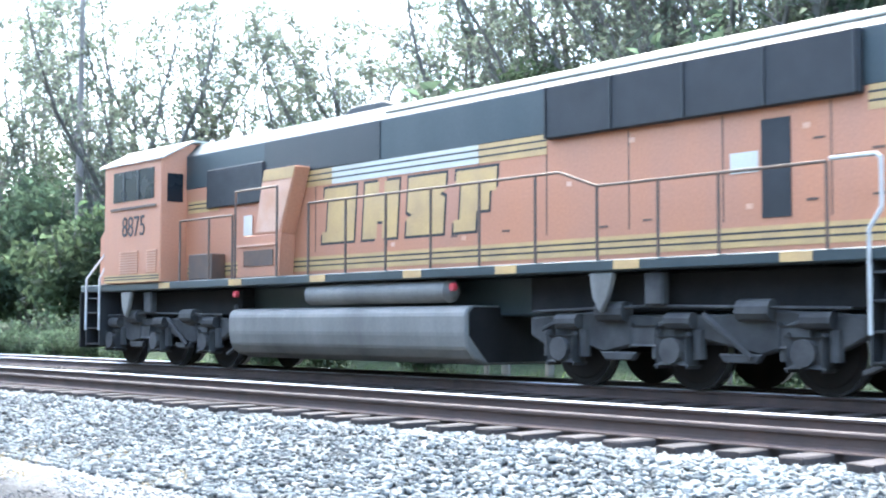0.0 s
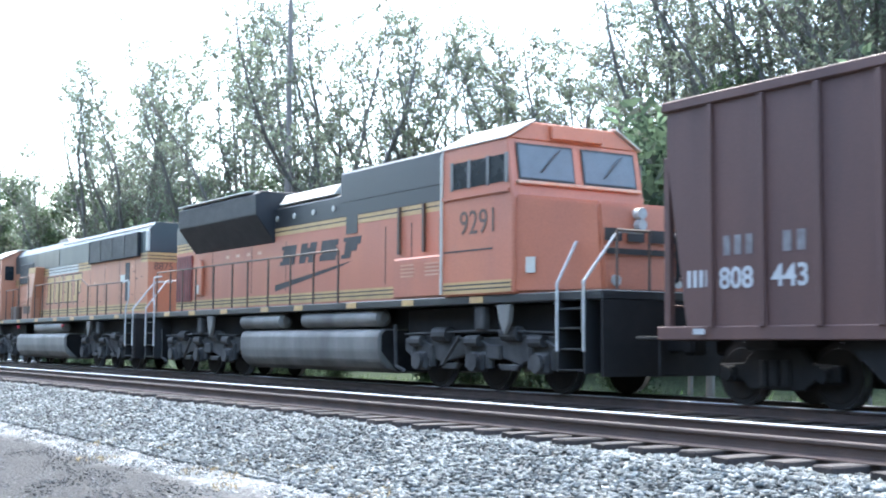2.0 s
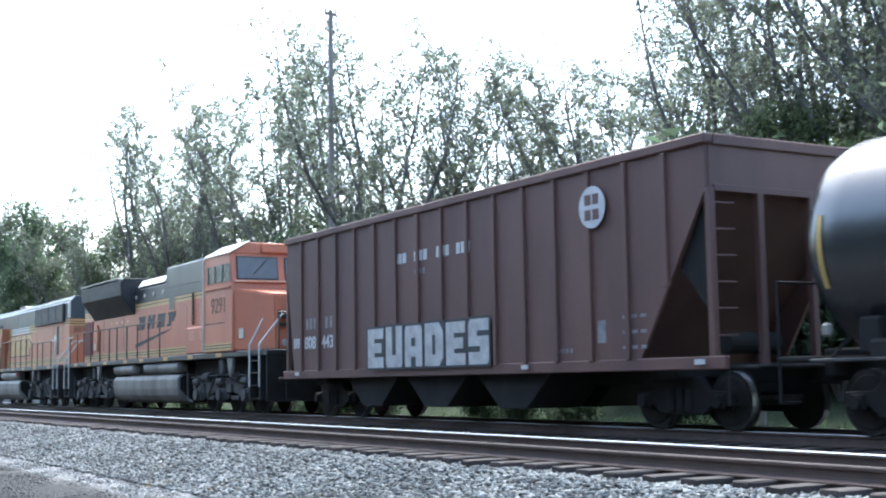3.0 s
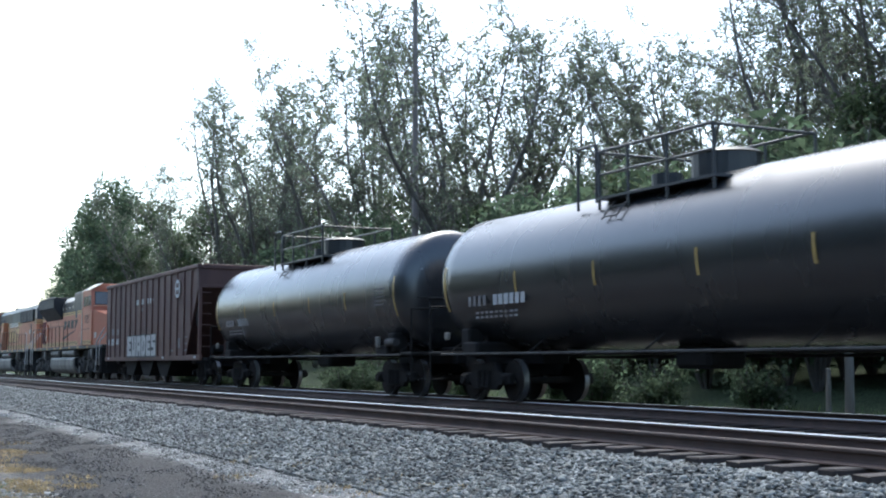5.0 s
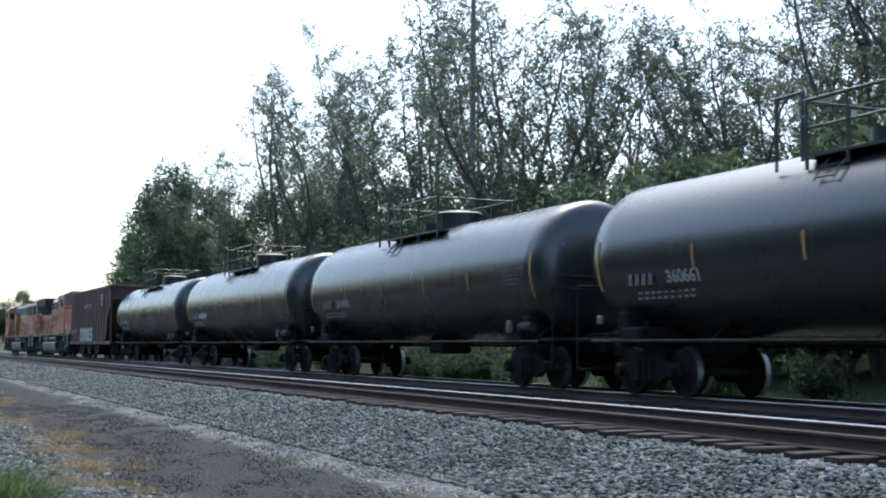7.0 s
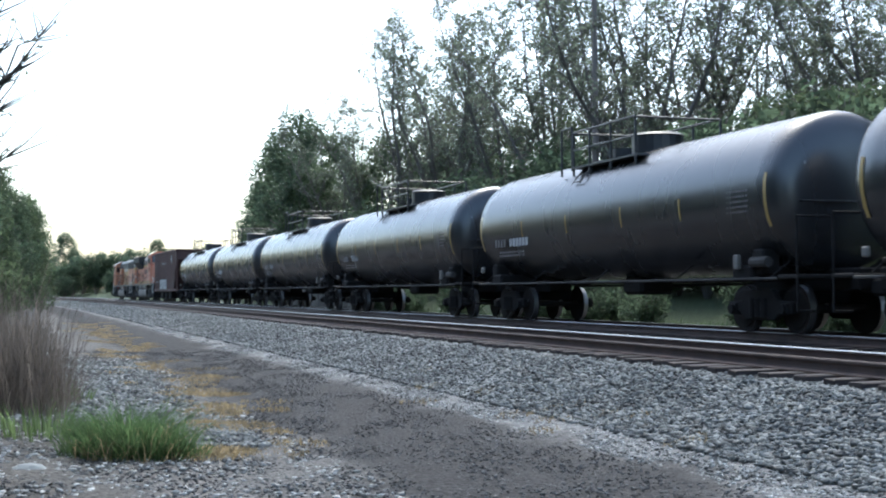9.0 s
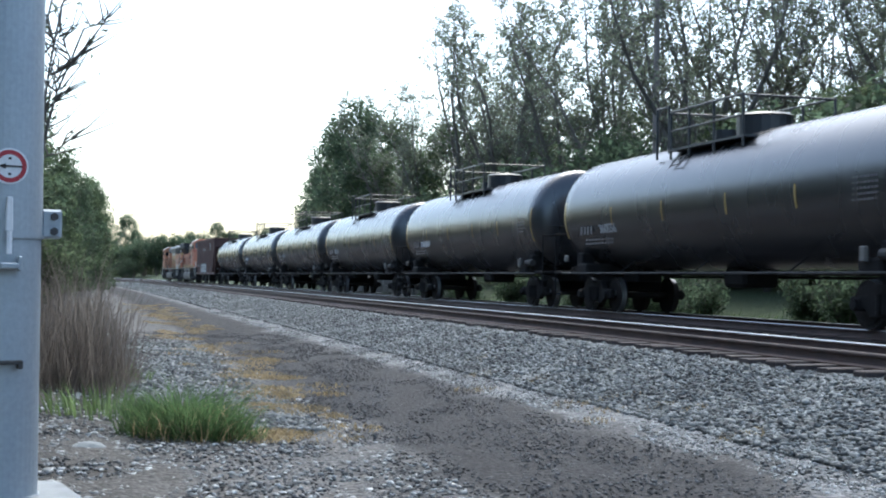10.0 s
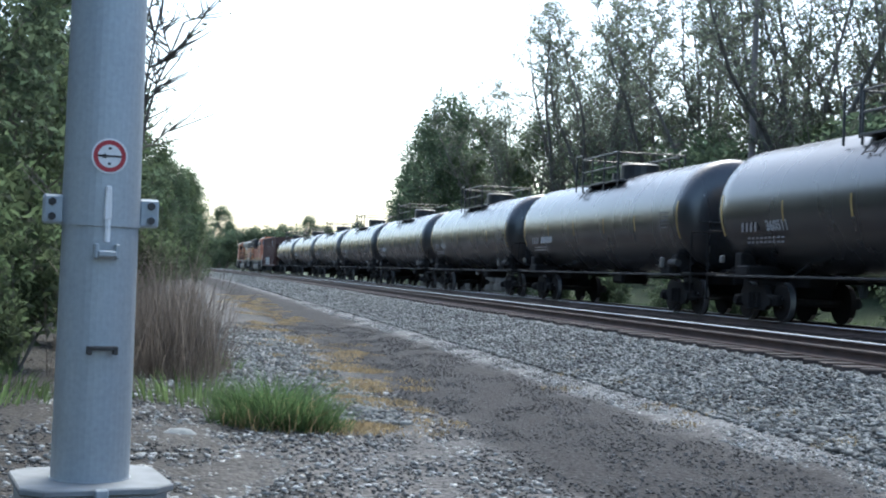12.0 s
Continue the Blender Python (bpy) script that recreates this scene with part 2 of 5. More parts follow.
def rod(bm, p, q, r, seg=8, r2=None):
    p, q = Vector(p), Vector(q)
    d = q - p
    m = Matrix.Translation((p + q) / 2) @ d.to_track_quat("Z", "Y").to_matrix().to_4x4()
    bmesh.ops.create_cone(bm, cap_ends=True, segments=seg, radius1=r, radius2=r if r2 is None else r2, depth=d.length, matrix=m)
    return bm


def rods(bm, pts, r, seg=6):
    for p, q in zip(pts, pts[1:]):
        rod(bm, p, q, r, seg)
    return bm


def letters(text, size, mat, parent, m, name="lettering", label="", thick=0.004, squeeze=1.0, bold=0.0):
    c = bpy.data.curves.new(name, "FONT")
    c.offset = bold
    c.body, c.size, c.extrude, c.align_x, c.align_y = text, size, thick, "CENTER", "CENTER"
    tmp = new("tmp", c)
    bpy.context.view_layer.update()
    me = bpy.data.meshes.new_from_object(tmp.evaluated_get(bpy.context.evaluated_depsgraph_get()))
    bpy.data.objects.remove(tmp)
    bpy.data.curves.remove(c)
    me.transform(m @ Matrix.Diagonal((squeeze, 1, 1, 1)))
    me.materials.clear()
    me.materials.append(mat)
    ob = new(name, me)
    ob.parent = parent
    if label:
        tagged(ob, label)
    return ob


def side_pose(side, x, y, z):
    """The pose of a flat sign on a vehicle's flank; side -1 or 1."""
    return pose(side * x, y, z, 90, 0, -90 if side < 0 else 90)


def empty(name, label, category, group=""):
    return tagged(new(name), label, category, group)


# ---- the lie of the tracks: straight, then a slow bend to the left ----
BEND, BEND_FROM = 1.2e-4, 70.0
NEAR_TRACK, TRAIN_TRACK = 10.0, 14.685


def bend(s):
    return -BEND * max(0.0, s - BEND_FROM) ** 2 - 4e-4 * max(0.0, s - 218) ** 2


def heading(s):
    return math.degrees(math.atan(2 * BEND * max(0.0, s - BEND_FROM) + 8e-4 * max(0.0, s - 218)))


def on_track(x, s, z=RAIL_Z):
    return pose(x + bend(s), s, z, 0, 0, heading(s))


# ---- ground ----
def ground_height(x, s):
    """Cross-section: verge, road, ballast shoulder, track bed, ditch and bank beyond."""
    xs = [-400, -30, -6, -1.5, 0.5, 2.0, 3.2, 5.6, 6.3, 8.35, 8.7, 16.3, 17.8, 20, 24, 40, 600]
    zs = [2.5, 1.6, 0.7, 0.25, 0.08, 0.02, -0.02, 0.0, 0.06, 0.46, 0.47, 0.47, 0.1, 0.25, 1.2, 2.5, 4.0]
    return float(np.interp(x - bend(s), xs, zs))


def build_ground():
    xs = sorted({-900, -400, -150, -60, -30, -15, -10, -6, -4, -2.5, *[round(-1.5 + 0.35 * i, 2) for i in range(30)], 9.5, 12, 14, 16.3, 17, 17.8, 18.8, 20, 22, 24, 30, 40, 90, 300, 900})
    ss = [-300, -120, -60, -30, -15, *[round(-6 + 0.8 * i, 1) for i in range(80)], *range(60, 130, 4), *range(130, 420, 10), 500, 700, 1200, 2500]
    rng = np.random.RandomState(4)
    verts = [(x + bend(min(s, 400)), s, ground_height(x + bend(min(s, 400)), min(s, 400)) + float(rng.uniform(-0.02, 0.02))) for s in ss for x in xs]
    w = len(xs)
    faces = [(j * w + i, j * w + i + 1, (j + 1) * w + i + 1, (j + 1) * w + i) for j in range(len(ss) - 1) for i in range(w - 1)]
    me = bpy.data.meshes.new("ground")
    me.from_pydata(verts, [], faces)
    me.materials.append(GROUND)
    me.polygons.foreach_set("use_smooth", [True] * len(me.polygons))
    return tagged(new("ground", me), "grey gravel ground with a dark packed service road", "ground", kind="structure")


build_ground()


def build_stones(name, label, count, region, size, seed, lift=0.0, mat=STONE):
    """Loose angular stones, one mesh: 8-sided lumps, squashed and turned at random."""
    rng = np.random.RandomState(seed)
    x0, x1, s0, s1 = region
    u = rng.uniform(0, 1, count)
    s = s0 + (s1 - s0) * u ** 1.35
    x = rng.uniform(x0, x1, count)
    base = np.array([(1, 0, 0), (-1, 0, 0), (0, 1, 0), (0, -1, 0), (0, 0, 1), (0, 0, -1)], float)
    tri = np.array([(0, 2, 4), (2, 1, 4), (1, 3, 4), (3, 0, 4), (2, 0, 5), (1, 2, 5), (3, 1, 5), (0, 3, 5)])
    q = rng.normal(size=(count, 4))
    q /= np.linalg.norm(q, axis=1)[:, None]
    a, b, c, d = q.T
    rot = np.array([[1 - 2 * (c * c + d * d), 2 * (b * c - a * d), 2 * (b * d + a * c)], [2 * (b * c + a * d), 1 - 2 * (b * b + d * d), 2 * (c * d - a * b)],
                    [2 * (b * d - a * c), 2 * (c * d + a * b), 1 - 2 * (b * b + c * c)]]).transpose(2, 0, 1)
    sc = rng.uniform(0.55, 1.25, (count, 6, 3)) * size * rng.uniform(0.55, 1.4, (count, 1, 1)) * rng.uniform(0.55, 1.35, (count, 1, 3))
    v = np.einsum("nij,nkj->nki", rot, base[None] * sc) * np.array([1.15, 1.0, 0.62])
    z = np.array([ground_height(xx + bend(ss), ss) for xx, ss in zip(x, s)])
    v += np.stack([x + np.array([bend(k) for k in s]), s, z + size * 0.25 + lift], 1)[:, None]
    me = bpy.data.meshes.new(name)
    me.vertices.add(count * 6)
    me.vertices.foreach_set("co", v.ravel())
    f = (tri[None] + (np.arange(count) * 6)[:, None, None]).reshape(-1)
    me.loops.add(len(f))
    me.loops.foreach_set("vertex_index", f)
    me.polygons.add(len(f) // 3)
    me.polygons.foreach_set("loop_start", np.arange(0, len(f), 3))
    me.polygons.foreach_set("loop_total", np.full(len(f) // 3, 3))
    me.update()
    me.materials.append(mat)
    return tagged(new(name, me), label, "gravel", kind="stuff")


build_stones("ballast", "pale grey crushed-stone ballast on the track shoulder", 62000, (6.1, 9.1, 4, 70), 0.042, 1, lift=0.01)
build_stones("far_ballast", "pale grey crushed-stone ballast along the far track", 16000, (5.9, 9.1, 60, 190), 0.07, 11, lift=0.01)
build_stones("ballast_between", "grimy ballast between the ties", 9000, (8.9, 13.3, 6, 60), 0.045, 2, lift=0.0)
build_stones("gravel_fines", "small pale gravel along the road edge", 20000, (5.45, 6.7, 5, 60), 0.020, 3, mat=STONE_PALE)
build_stones("road_gravel", "scattered small gravel on the road and verge", 44000, (-3.0, 5.4, 6, 36), 0.017, 5, mat=STONE_ROAD)
build_stones("verge_stones", "scattered pale fist-sized stones on the verge", 9000, (-1.2, 2.9, 6.5, 34), 0.026, 6, mat=STONE_PALE)


build_stones("verge_rubble", "dark and pale rubble heaped on the verge", 5200, (0.55, 2.5, 13.0, 30), 0.045, 12)


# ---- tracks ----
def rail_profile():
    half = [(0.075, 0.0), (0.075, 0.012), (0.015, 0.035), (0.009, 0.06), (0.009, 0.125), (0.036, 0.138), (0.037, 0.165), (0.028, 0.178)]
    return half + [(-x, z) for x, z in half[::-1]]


def build_rail(name, x, top, label):
    bm = B()
    prof = rail_profile()
    stations = [-60, 70] + list(range(80, 421, 10))
    rings = []
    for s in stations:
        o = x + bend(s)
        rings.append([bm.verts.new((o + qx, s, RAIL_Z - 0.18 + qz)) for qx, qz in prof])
    k = len(prof)
    for a, b in zip(rings, rings[1:]):
        for i in range(k):
            f = bm.faces.new((a[i], b[i], b[(i + 1) % k], a[(i + 1) % k]))
            if i in (7, 8):
                f.material_index = 1
    bmesh.ops.recalc_face_normals(bm, faces=bm.faces[:])
    return tagged(link(name, bm, [RAIL_SIDE, top]), label, "rail", "rails", kind="structure")


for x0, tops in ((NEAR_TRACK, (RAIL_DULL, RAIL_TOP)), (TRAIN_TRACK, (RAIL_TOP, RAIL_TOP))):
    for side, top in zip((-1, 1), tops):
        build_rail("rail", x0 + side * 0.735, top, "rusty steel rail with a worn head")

TIE_MESHES = []
for k in range(3):
    bm = abox(-1.3, 1.3, -0.115, 0.115, -0.16, 0.0, bevel=0.012)
    for v in bm.verts:
        v.co += Vector((0, 0, 0)) + noise.random_vector() * 0.008
    me = bpy.data.meshes.new("tie")
    bm.to_mesh(me)
    bm.free()
    me.materials.append(TIE)
    TIE_MESHES.append(me)


def build_ties(x, label, pieces):
    bed = tagged(new("track_ties"), label, "ties", kind="structure")
    rng = random.Random(x)
    far = B()
    i = 0
    s = -8.0
    while s < 250:
        dx, turn = rng.uniform(-0.12, 0.12), rng.uniform(-2.5, 2.5)
        if s < pieces:
            t = new("tie", TIE_MESHES[i % 3])
            t.parent = bed
            t.matrix_basis = pose(x + dx, s, RAIL_Z - 0.18, 0, 0, turn)
        else:
            box(far, x - 1.3 + dx + bend(s), x + 1.3 + dx + bend(s), s - 0.115, s + 0.115, RAIL_Z - 0.34, RAIL_Z - 0.18)
        i, s = i + 1, s + 0.6
    tagged(part("far_ties", far, TIE, bed), kind="stuff")


build_ties(NEAR_TRACK, "dark weathered wooden ties bedded in ballast", 110)
build_ties(TRAIN_TRACK, "dark wooden ties beneath the freight train", 60)

# ---- rolling stock: each car's own space has y along its travel, z = 0 on the rail head ----
WHEELS = []      # (wheelset, y, radius, z)
TRAIN = []       # (car, place of its middle along the line at 0 s, turned round)


def wheelset(truck, y, r):
    bm = B()
    for sx in (-1, 1):
        rod(bm, (sx * 0.70, 0, 0), (sx * 0.83, 0, 0), r, 28)
        bm.faces.ensure_lookup_table()
        for f in bm.faces[-30:]:
            f.normal_update()
            if abs(f.normal.x) < 0.5:
                f.material_index = 1
        rod(bm, (sx * 0.675, 0, 0), (sx * 0.70, 0, 0), r + 0.028, 28)
        rod(bm, (sx * 0.83, 0, 0), (sx * 0.845, 0, 0), r * 0.84, 24, r * 0.80)
        rod(bm, (sx * 0.83, 0, 0), (sx * 0.90, 0, 0), r * 0.28, 12)
    rod(bm, (-1.05, 0, 0), (1.05, 0, 0), 0.085, 10)
    ob = part("wheelset", bm, [WHEEL, RAIL_TOP], truck)
    ob.location = (0, y, r)
    WHEELS.append((ob, y, r))
    return ob


def freight_truck(car, yc):
    t = B()
    for sx in (-1, 1):
        x = sx * 1.0
        prism(t, [(-1.12, 0.36), (-1.12, 0.60), (-0.62, 0.62), (-0.42, 0.84), (0.42, 0.84), (0.62, 0.62), (1.12, 0.60), (1.12, 0.36), (0.75, 0.42), (0.5, 0.24), (-0.5, 0.24), (-0.75, 0.42)], x - 0.07, x + 0.07, "x", 0.02)
        for dy in (-0.2, 0.0, 0.2):
            rod(t, (x + sx * 0.08, dy, 0.30), (x + sx * 0.08, dy, 0.66), 0.075, 8)
        for dy in (-0.89, 0.89):
            box(t, x - 0.11, x + 0.11, dy - 0.13, dy + 0.13, 0.34, 0.58, 0.03)
            rod(t, (x + sx * 0.11, dy, 0.457), (x + sx * 0.17, dy, 0.457), 0.10, 10)
    box(t, -1.05, 1.05, -0.2, 0.2, 0.55, 0.82, 0.03)
    truck = part("truck", t, UNDER, car)
    truck.location = (0, yc, 0)
    for dy in (-0.89, 0.89):
        wheelset(truck, dy, 0.457)


def loco_truck(car, yc):
    t = B()
    for sx in (-1, 1):
        x = sx * 1.12
        prism(t, [(-2.75, 0.72), (-2.75, 0.98), (-1.5, 1.05), (-0.9, 1.0), (0.9, 1.0), (1.5, 1.05), (2.75, 0.98), (2.75, 0.72), (2.4, 0.55), (1.75, 0.62), (1.3, 0.48), (0.45, 0.66), (-0.45, 0.66), (-1.3, 0.48), (-1.75, 0.62), (-2.4, 0.55)], x - 0.09, x + 0.09, "x", 0.03)
        for dy in (-2.0, 0.0, 2.0):
            box(t, x + sx * 0.02, x + sx * 0.2, dy - 0.24, dy + 0.24, 0.34, 0.72, 0.05)
            rod(t, (x + sx * 0.2, dy, 0.53), (x + sx * 0.29, dy, 0.53), 0.17, 12)
            for e in (-0.34, 0.34):
                rod(t, (x + sx * 0.08, dy + e, 0.42), (x + sx * 0.08, dy + e, 0.80), 0.09, 8)
        for dy in (-1.5, 0.85):
            rod(t, (x + sx * 0.12, dy, 1.05), (x + sx * 0.12, dy + 0.5, 1.05), 0.14, 10)
            box(t, x + sx * 0.05, x + sx * 0.16, dy - 0.55, dy - 0.1, 0.58, 0.86, 0.03)
        rod(t, (x + sx * 0.16, -1.2, 0.45), (x + sx * 0.22, -0.5, 1.0), 0.04, 6)
        rods(t, [(x + sx * 0.15, -3.05, 1.25), (x + sx * 0.15, -3.0, 0.4), (x + sx * 0.1, -2.7, 0.3)], 0.04)
    box(t, -1.0, 1.0, -2.2, 2.2, 0.6, 0.9, 0.04)
    for sx in (-1, 1):
        for dy in (-1.0, 1.0):
            prism(t, [(dy - 0.34, 0.50), (dy + 0.34, 0.50), (dy + 0.24, 0.38), (dy - 0.24, 0.38)], sx * 1.14, sx * 1.26, "x", 0.02)
        for dy in (-2.35, -0.3, 1.7):
            rod(t, (sx * 1.27, dy, 0.92), (sx * 1.27, dy + 0.42, 0.92), 0.11, 10)
            rod(t, (sx * 1.25, dy + 0.42, 0.92), (sx * 1.25, dy + 0.75, 0.80), 0.035, 6)
        rods(t, [(sx * 1.30, -2.6, 1.06), (sx * 1.30, 0.4, 1.12), (sx * 1.30, 2.6, 1.06)], 0.02)
    truck = part("truck", t, FRAME_GREY, car, "dusty grey three-axle truck frame")
    truck.location = (0, yc, 0)
    for dy in (-2.0, 0.0, 2.0):
        wheelset(truck, dy, 0.53)


def coupler(car, y, dirn):
    bm = abox(-0.11, 0.11, min(y, y + dirn * 0.55), max(y, y + dirn * 0.55), 0.75, 0.98, 0.03)
    box(bm, -0.17, 0.17, min(y + dirn * 0.42, y + dirn * 0.68), max(y + dirn * 0.42, y + dirn * 0.68), 0.70, 1.02, 0.05)
    part("coupler", bm, UNDER, car)


def bars(car, side, x, y0, y1, z0, z1, count, mat, name="marking", gap=0.42):
    """A line of writing that cannot be told: plain bars."""
    bm = B()
    step = (y1 - y0) / count
    for i in range(count):
        box(bm, side * x - 0.004, side * x + 0.004, y0 + i * step, y0 + (i + 1 - gap) * step, z0, z1)
    tagged(part(name, bm, mat, car), kind="stuff")


def tank_shell(r, half, head, zc):
    """A welded cylinder with dished heads, revolved round y, softly ringed."""
    prof = []
    for i in range(9):
        a = i / 8 * math.pi / 2
        q = math.sin(a)
        prof.append((half + head * math.sqrt(max(0.0, 1 - q ** 3.2)), r * 0.985 * q))
    prof[0] = (half + head, 0.001)
    prof += [(half - 0.05, r), (half - 0.5, r)]
    ys = prof + [(-y, q) for y, q in prof[::-1]]
    bm = B()
    seg = 56
    rings = [[bm.verts.new((q * math.sin(2 * math.pi * i / seg), y, zc + q * math.cos(2 * math.pi * i / seg))) for i in range(seg)] for y, q in ys]
    for a, b in zip(rings, rings[1:]):
        for i in range(seg):
            bm.faces.new((a[i], a[(i + 1) % seg], b[(i + 1) % seg], b[i]))
    bmesh.ops.recalc_face_normals(bm, faces=bm.faces[:])
    return bm


def tank_car():
    car = empty("tank_car", "black painted rail tank car with yellow reflector stripes", "tank car", "tank cars of the train")
    R, ZC, H = 1.55, 2.65, 7.75
    shell = part("tank", tank_shell(R, H, 0.40, ZC), TANK_BLACK, car, "glossy black cylindrical tank", smooth=True)
    # reflector stripes along each flank
    for sx in (-1, 1):
        for y, hh, w in ((7.6, 0.50, 0.045), (4.385, 0.23, 0.035), (1.445, 0.23, 0.035), (-1.635, 0.23, 0.035), (-4.375, 0.23, 0.035), (-7.6, 0.50, 0.045)):
            s = B()
            zm = 2.50
            n = 6
            q = R + 0.012
            pts = []
            for i in range(n + 1):
                z = zm - hh + 2 * hh * i / n
                xx = sx * math.sqrt(max(q * q - (z - ZC) ** 2, 0))
                pts.append([s.verts.new((xx, y - w, z)), s.verts.new((xx, y + w, z))])
            for a, b in zip(pts, pts[1:]):
                s.faces.new((a[0], a[1], b[1], b[0]))
            part("reflector_stripe", s, REFLECT, car)
        # reporting marks, plain bars
        bars(car, sx, R - 0.035, *((5.72, 6.62) if sx < 0 else (-6.62, -5.72)), 2.07, 2.29, 4, MARK_DIM, gap=0.5)
        for z0 in (1.90, 1.80):
            bars(car, sx, R - 0.07, *((4.4, 6.3) if sx < 0 else (-6.3, -4.4)), z0, z0 + 0.045, 9, MARK_DIM)
        y0, y1 = (-7.0, -6.2) if sx < 0 else (6.2, 7.0)
        for z0 in (2.30, 2.40, 2.50, 2.60, 2.70):
            bars(car, sx, R, y0, y1, z0, z0 + 0.035, 7, MARK_DIM, "data_panel")
        # running board rail low on the flank
        b = B()
        rod(b, (sx * 1.50, -7.9, 1.03), (sx * 1.50, 7.9, 1.03), 0.028, 6)
        part("side_rail", b, FRAME_GREY, car, "thin worn steel side rail")
        for y in (-7.6, -4.0, 0.0, 4.0, 7.6):
            part("rail_bracket", rod(B(), (sx * 1.49, y, 1.02), (sx * 1.02, y, 1.36), 0.02, 6), UNDER, car)
    # stub sills, bolsters, end platforms and ladders
    u = B()
    for e in (-1, 1):
        box(u, -0.35, 0.35, min(e * 5.3, e * 8.75), max(e * 5.3, e * 8.75), 0.80, 1.22, 0.03)
        box(u, -1.45, 1.45, e * 6.6 - 0.35, e * 6.6 + 0.35, 0.98, 1.30, 0.05)
        box(u, -1.50, 1.50, min(e * 7.9, e * 8.55), max(e * 7.9, e * 8.55), 1.02, 1.10, 0.02)
        for sx in (-1, 1):
            rods(u, [(sx * 1.48, e * 8.5, 1.08), (sx * 1.48, e * 8.5, 0.45), (sx * 1.1, e * 8.5, 0.45)], 0.025)
            rods(u, [(sx * 1.48, e * 8.5, 1.08), (sx * 1.48, e * 8.5, 2.15), (sx * 0.7, e * 8.42, 2.15)], 0.022)
            box(u, sx * 1.15 - 0.2, sx * 1.15 + 0.2, e * 7.0 - 0.2, e * 7.0 + 0.2, 1.1, 1.6, 0.04)
    rod(u, (0.5, -5.5, 0.95), (0.5, 5.5, 0.95), 0.03, 6)
    box(u, -0.45, 0.45, -0.5, 0.5, 0.72, 1.15, 0.08)
    part("underframe", u, UNDER, car)
    for sx in (-1, 1):
        part("brake_cylinder", rod(B(), (sx * 1.42, -6.95, 1.35), (sx * 1.42, -7.5, 1.35), 0.10, 10), FRAME_GREY, car, "grey brake cylinder")
        part("valve_box", abox(sx * 1.5 - 0.05, sx * 1.5 + 0.05, -6.62, -6.45, 1.22, 1.50, 0.02), SILVER, car)
        part("release_handle", abox(sx * 1.5 - 0.05, sx * 1.5 + 0.05, 7.5, 7.66, 1.35, 1.53, 0.03), SILVER, car)
    # fittings on top: protective housing, platform, railings, ladder
    h = B()
    rod(h, (0, -0.55, 4.10), (0, -0.55, 4.54), 0.62, 20)
    rod(h, (0, -0.55, 4.54), (0, -0.55, 4.60), 0.66, 20, 0.56)
    part("valve_housing", h, BLACK_PAINT, car)
    part("manway_lid", rod(B(), (0, 1.2, 4.12), (0, 1.2, 4.42), 0.30, 14), BLACK_PAINT, car)
    for sx in (-1, 1):
        deck = part("walkway", abox(min(sx * 0.72, sx * 1.15), max(sx * 0.72, sx * 1.15), -1.7, 1.95, 3.94, 3.99), BLACK_PAINT, car, "black steel walkway beside the valve housing")
        for y in (-1.6, -0.3, 0.9, 1.85):
            part("post", rod(B(), (sx * 1.12, y, 3.75), (sx * 1.12, y, 4.88), 0.032, 6), BLACK_PAINT, deck)
        part("top_rail", rod(B(), (sx * 1.12, -1.6, 4.87), (sx * 1.12, 1.85, 4.87), 0.03, 6), BLACK_PAINT, deck)
        part("middle_rail", rod(B(), (sx * 1.12, -1.6, 4.42), (sx * 1.12, 1.85, 4.42), 0.026, 6), BLACK_PAINT, deck)
    for y in (-1.6, 1.85):
        part("end_rail", rod(B(), (-1.12, y, 4.85), (1.12, y, 4.85), 0.028, 6), BLACK_PAINT, car)
    for sx in (-1, 1):
        side = None
        for dy in (0.95, 1.4):
            pts = [(sx * (R + 0.07) * math.cos(a), dy, ZC + (R + 0.07) * math.sin(a)) for a in [radians(d) for d in range(32, 63, 10)]]
            side = part("ladder_rail", rods(B(), pts, 0.018), BLACK_PAINT, car)
        for d in range(34, 63, 9):
            a = radians(d)
            part("rung", rod(B(), (sx * (R + 0.07) * math.cos(a), 0.95, ZC + (R + 0.07) * math.sin(a)), (sx * (R + 0.07) * math.cos(a), 1.4, ZC + (R + 0.07) * math.sin(a)), 0.014, 6), BLACK_PAINT, side)
    hoop = rods(B(), [(-1.12, 1.95, 3.9), (-1.12, 1.95, 5.02), (-1.12, 2.6, 5.02), (-1.12, 2.6, 3.8)], 0.03)
    part("safety_hoop", hoop, BLACK_PAINT, car)
    # head markings
    hb = B()
    for i, (z, wdt) in enumerate(((3.05, 0.5), (2.88, 0.4), (2.78, 0.4))):
        for k in range(6 - i):
            box(hb, -1.0 + k * 0.13, -1.0 + k * 0.13 + 0.085, -(H + 0.32), -(H + 0.30), z, z + (0.13 if i == 0 else 0.06))
    part("head_marking", hb, MARK, car)
    g = B()
    rods(g, [(-1.1, -(H + 0.22), 2.45), (-1.1, -(H + 0.40), 2.45), (0.9, -(H + 0.48), 2.45), (0.9, -(H + 0.25), 2.45)], 0.018)
    part("grab_iron", g, FRAME_GREY, car)
    for e in (-1, 1):
        freight_truck(car, e * 6.6)
        coupler(car, e * 8.4, e)
    return car


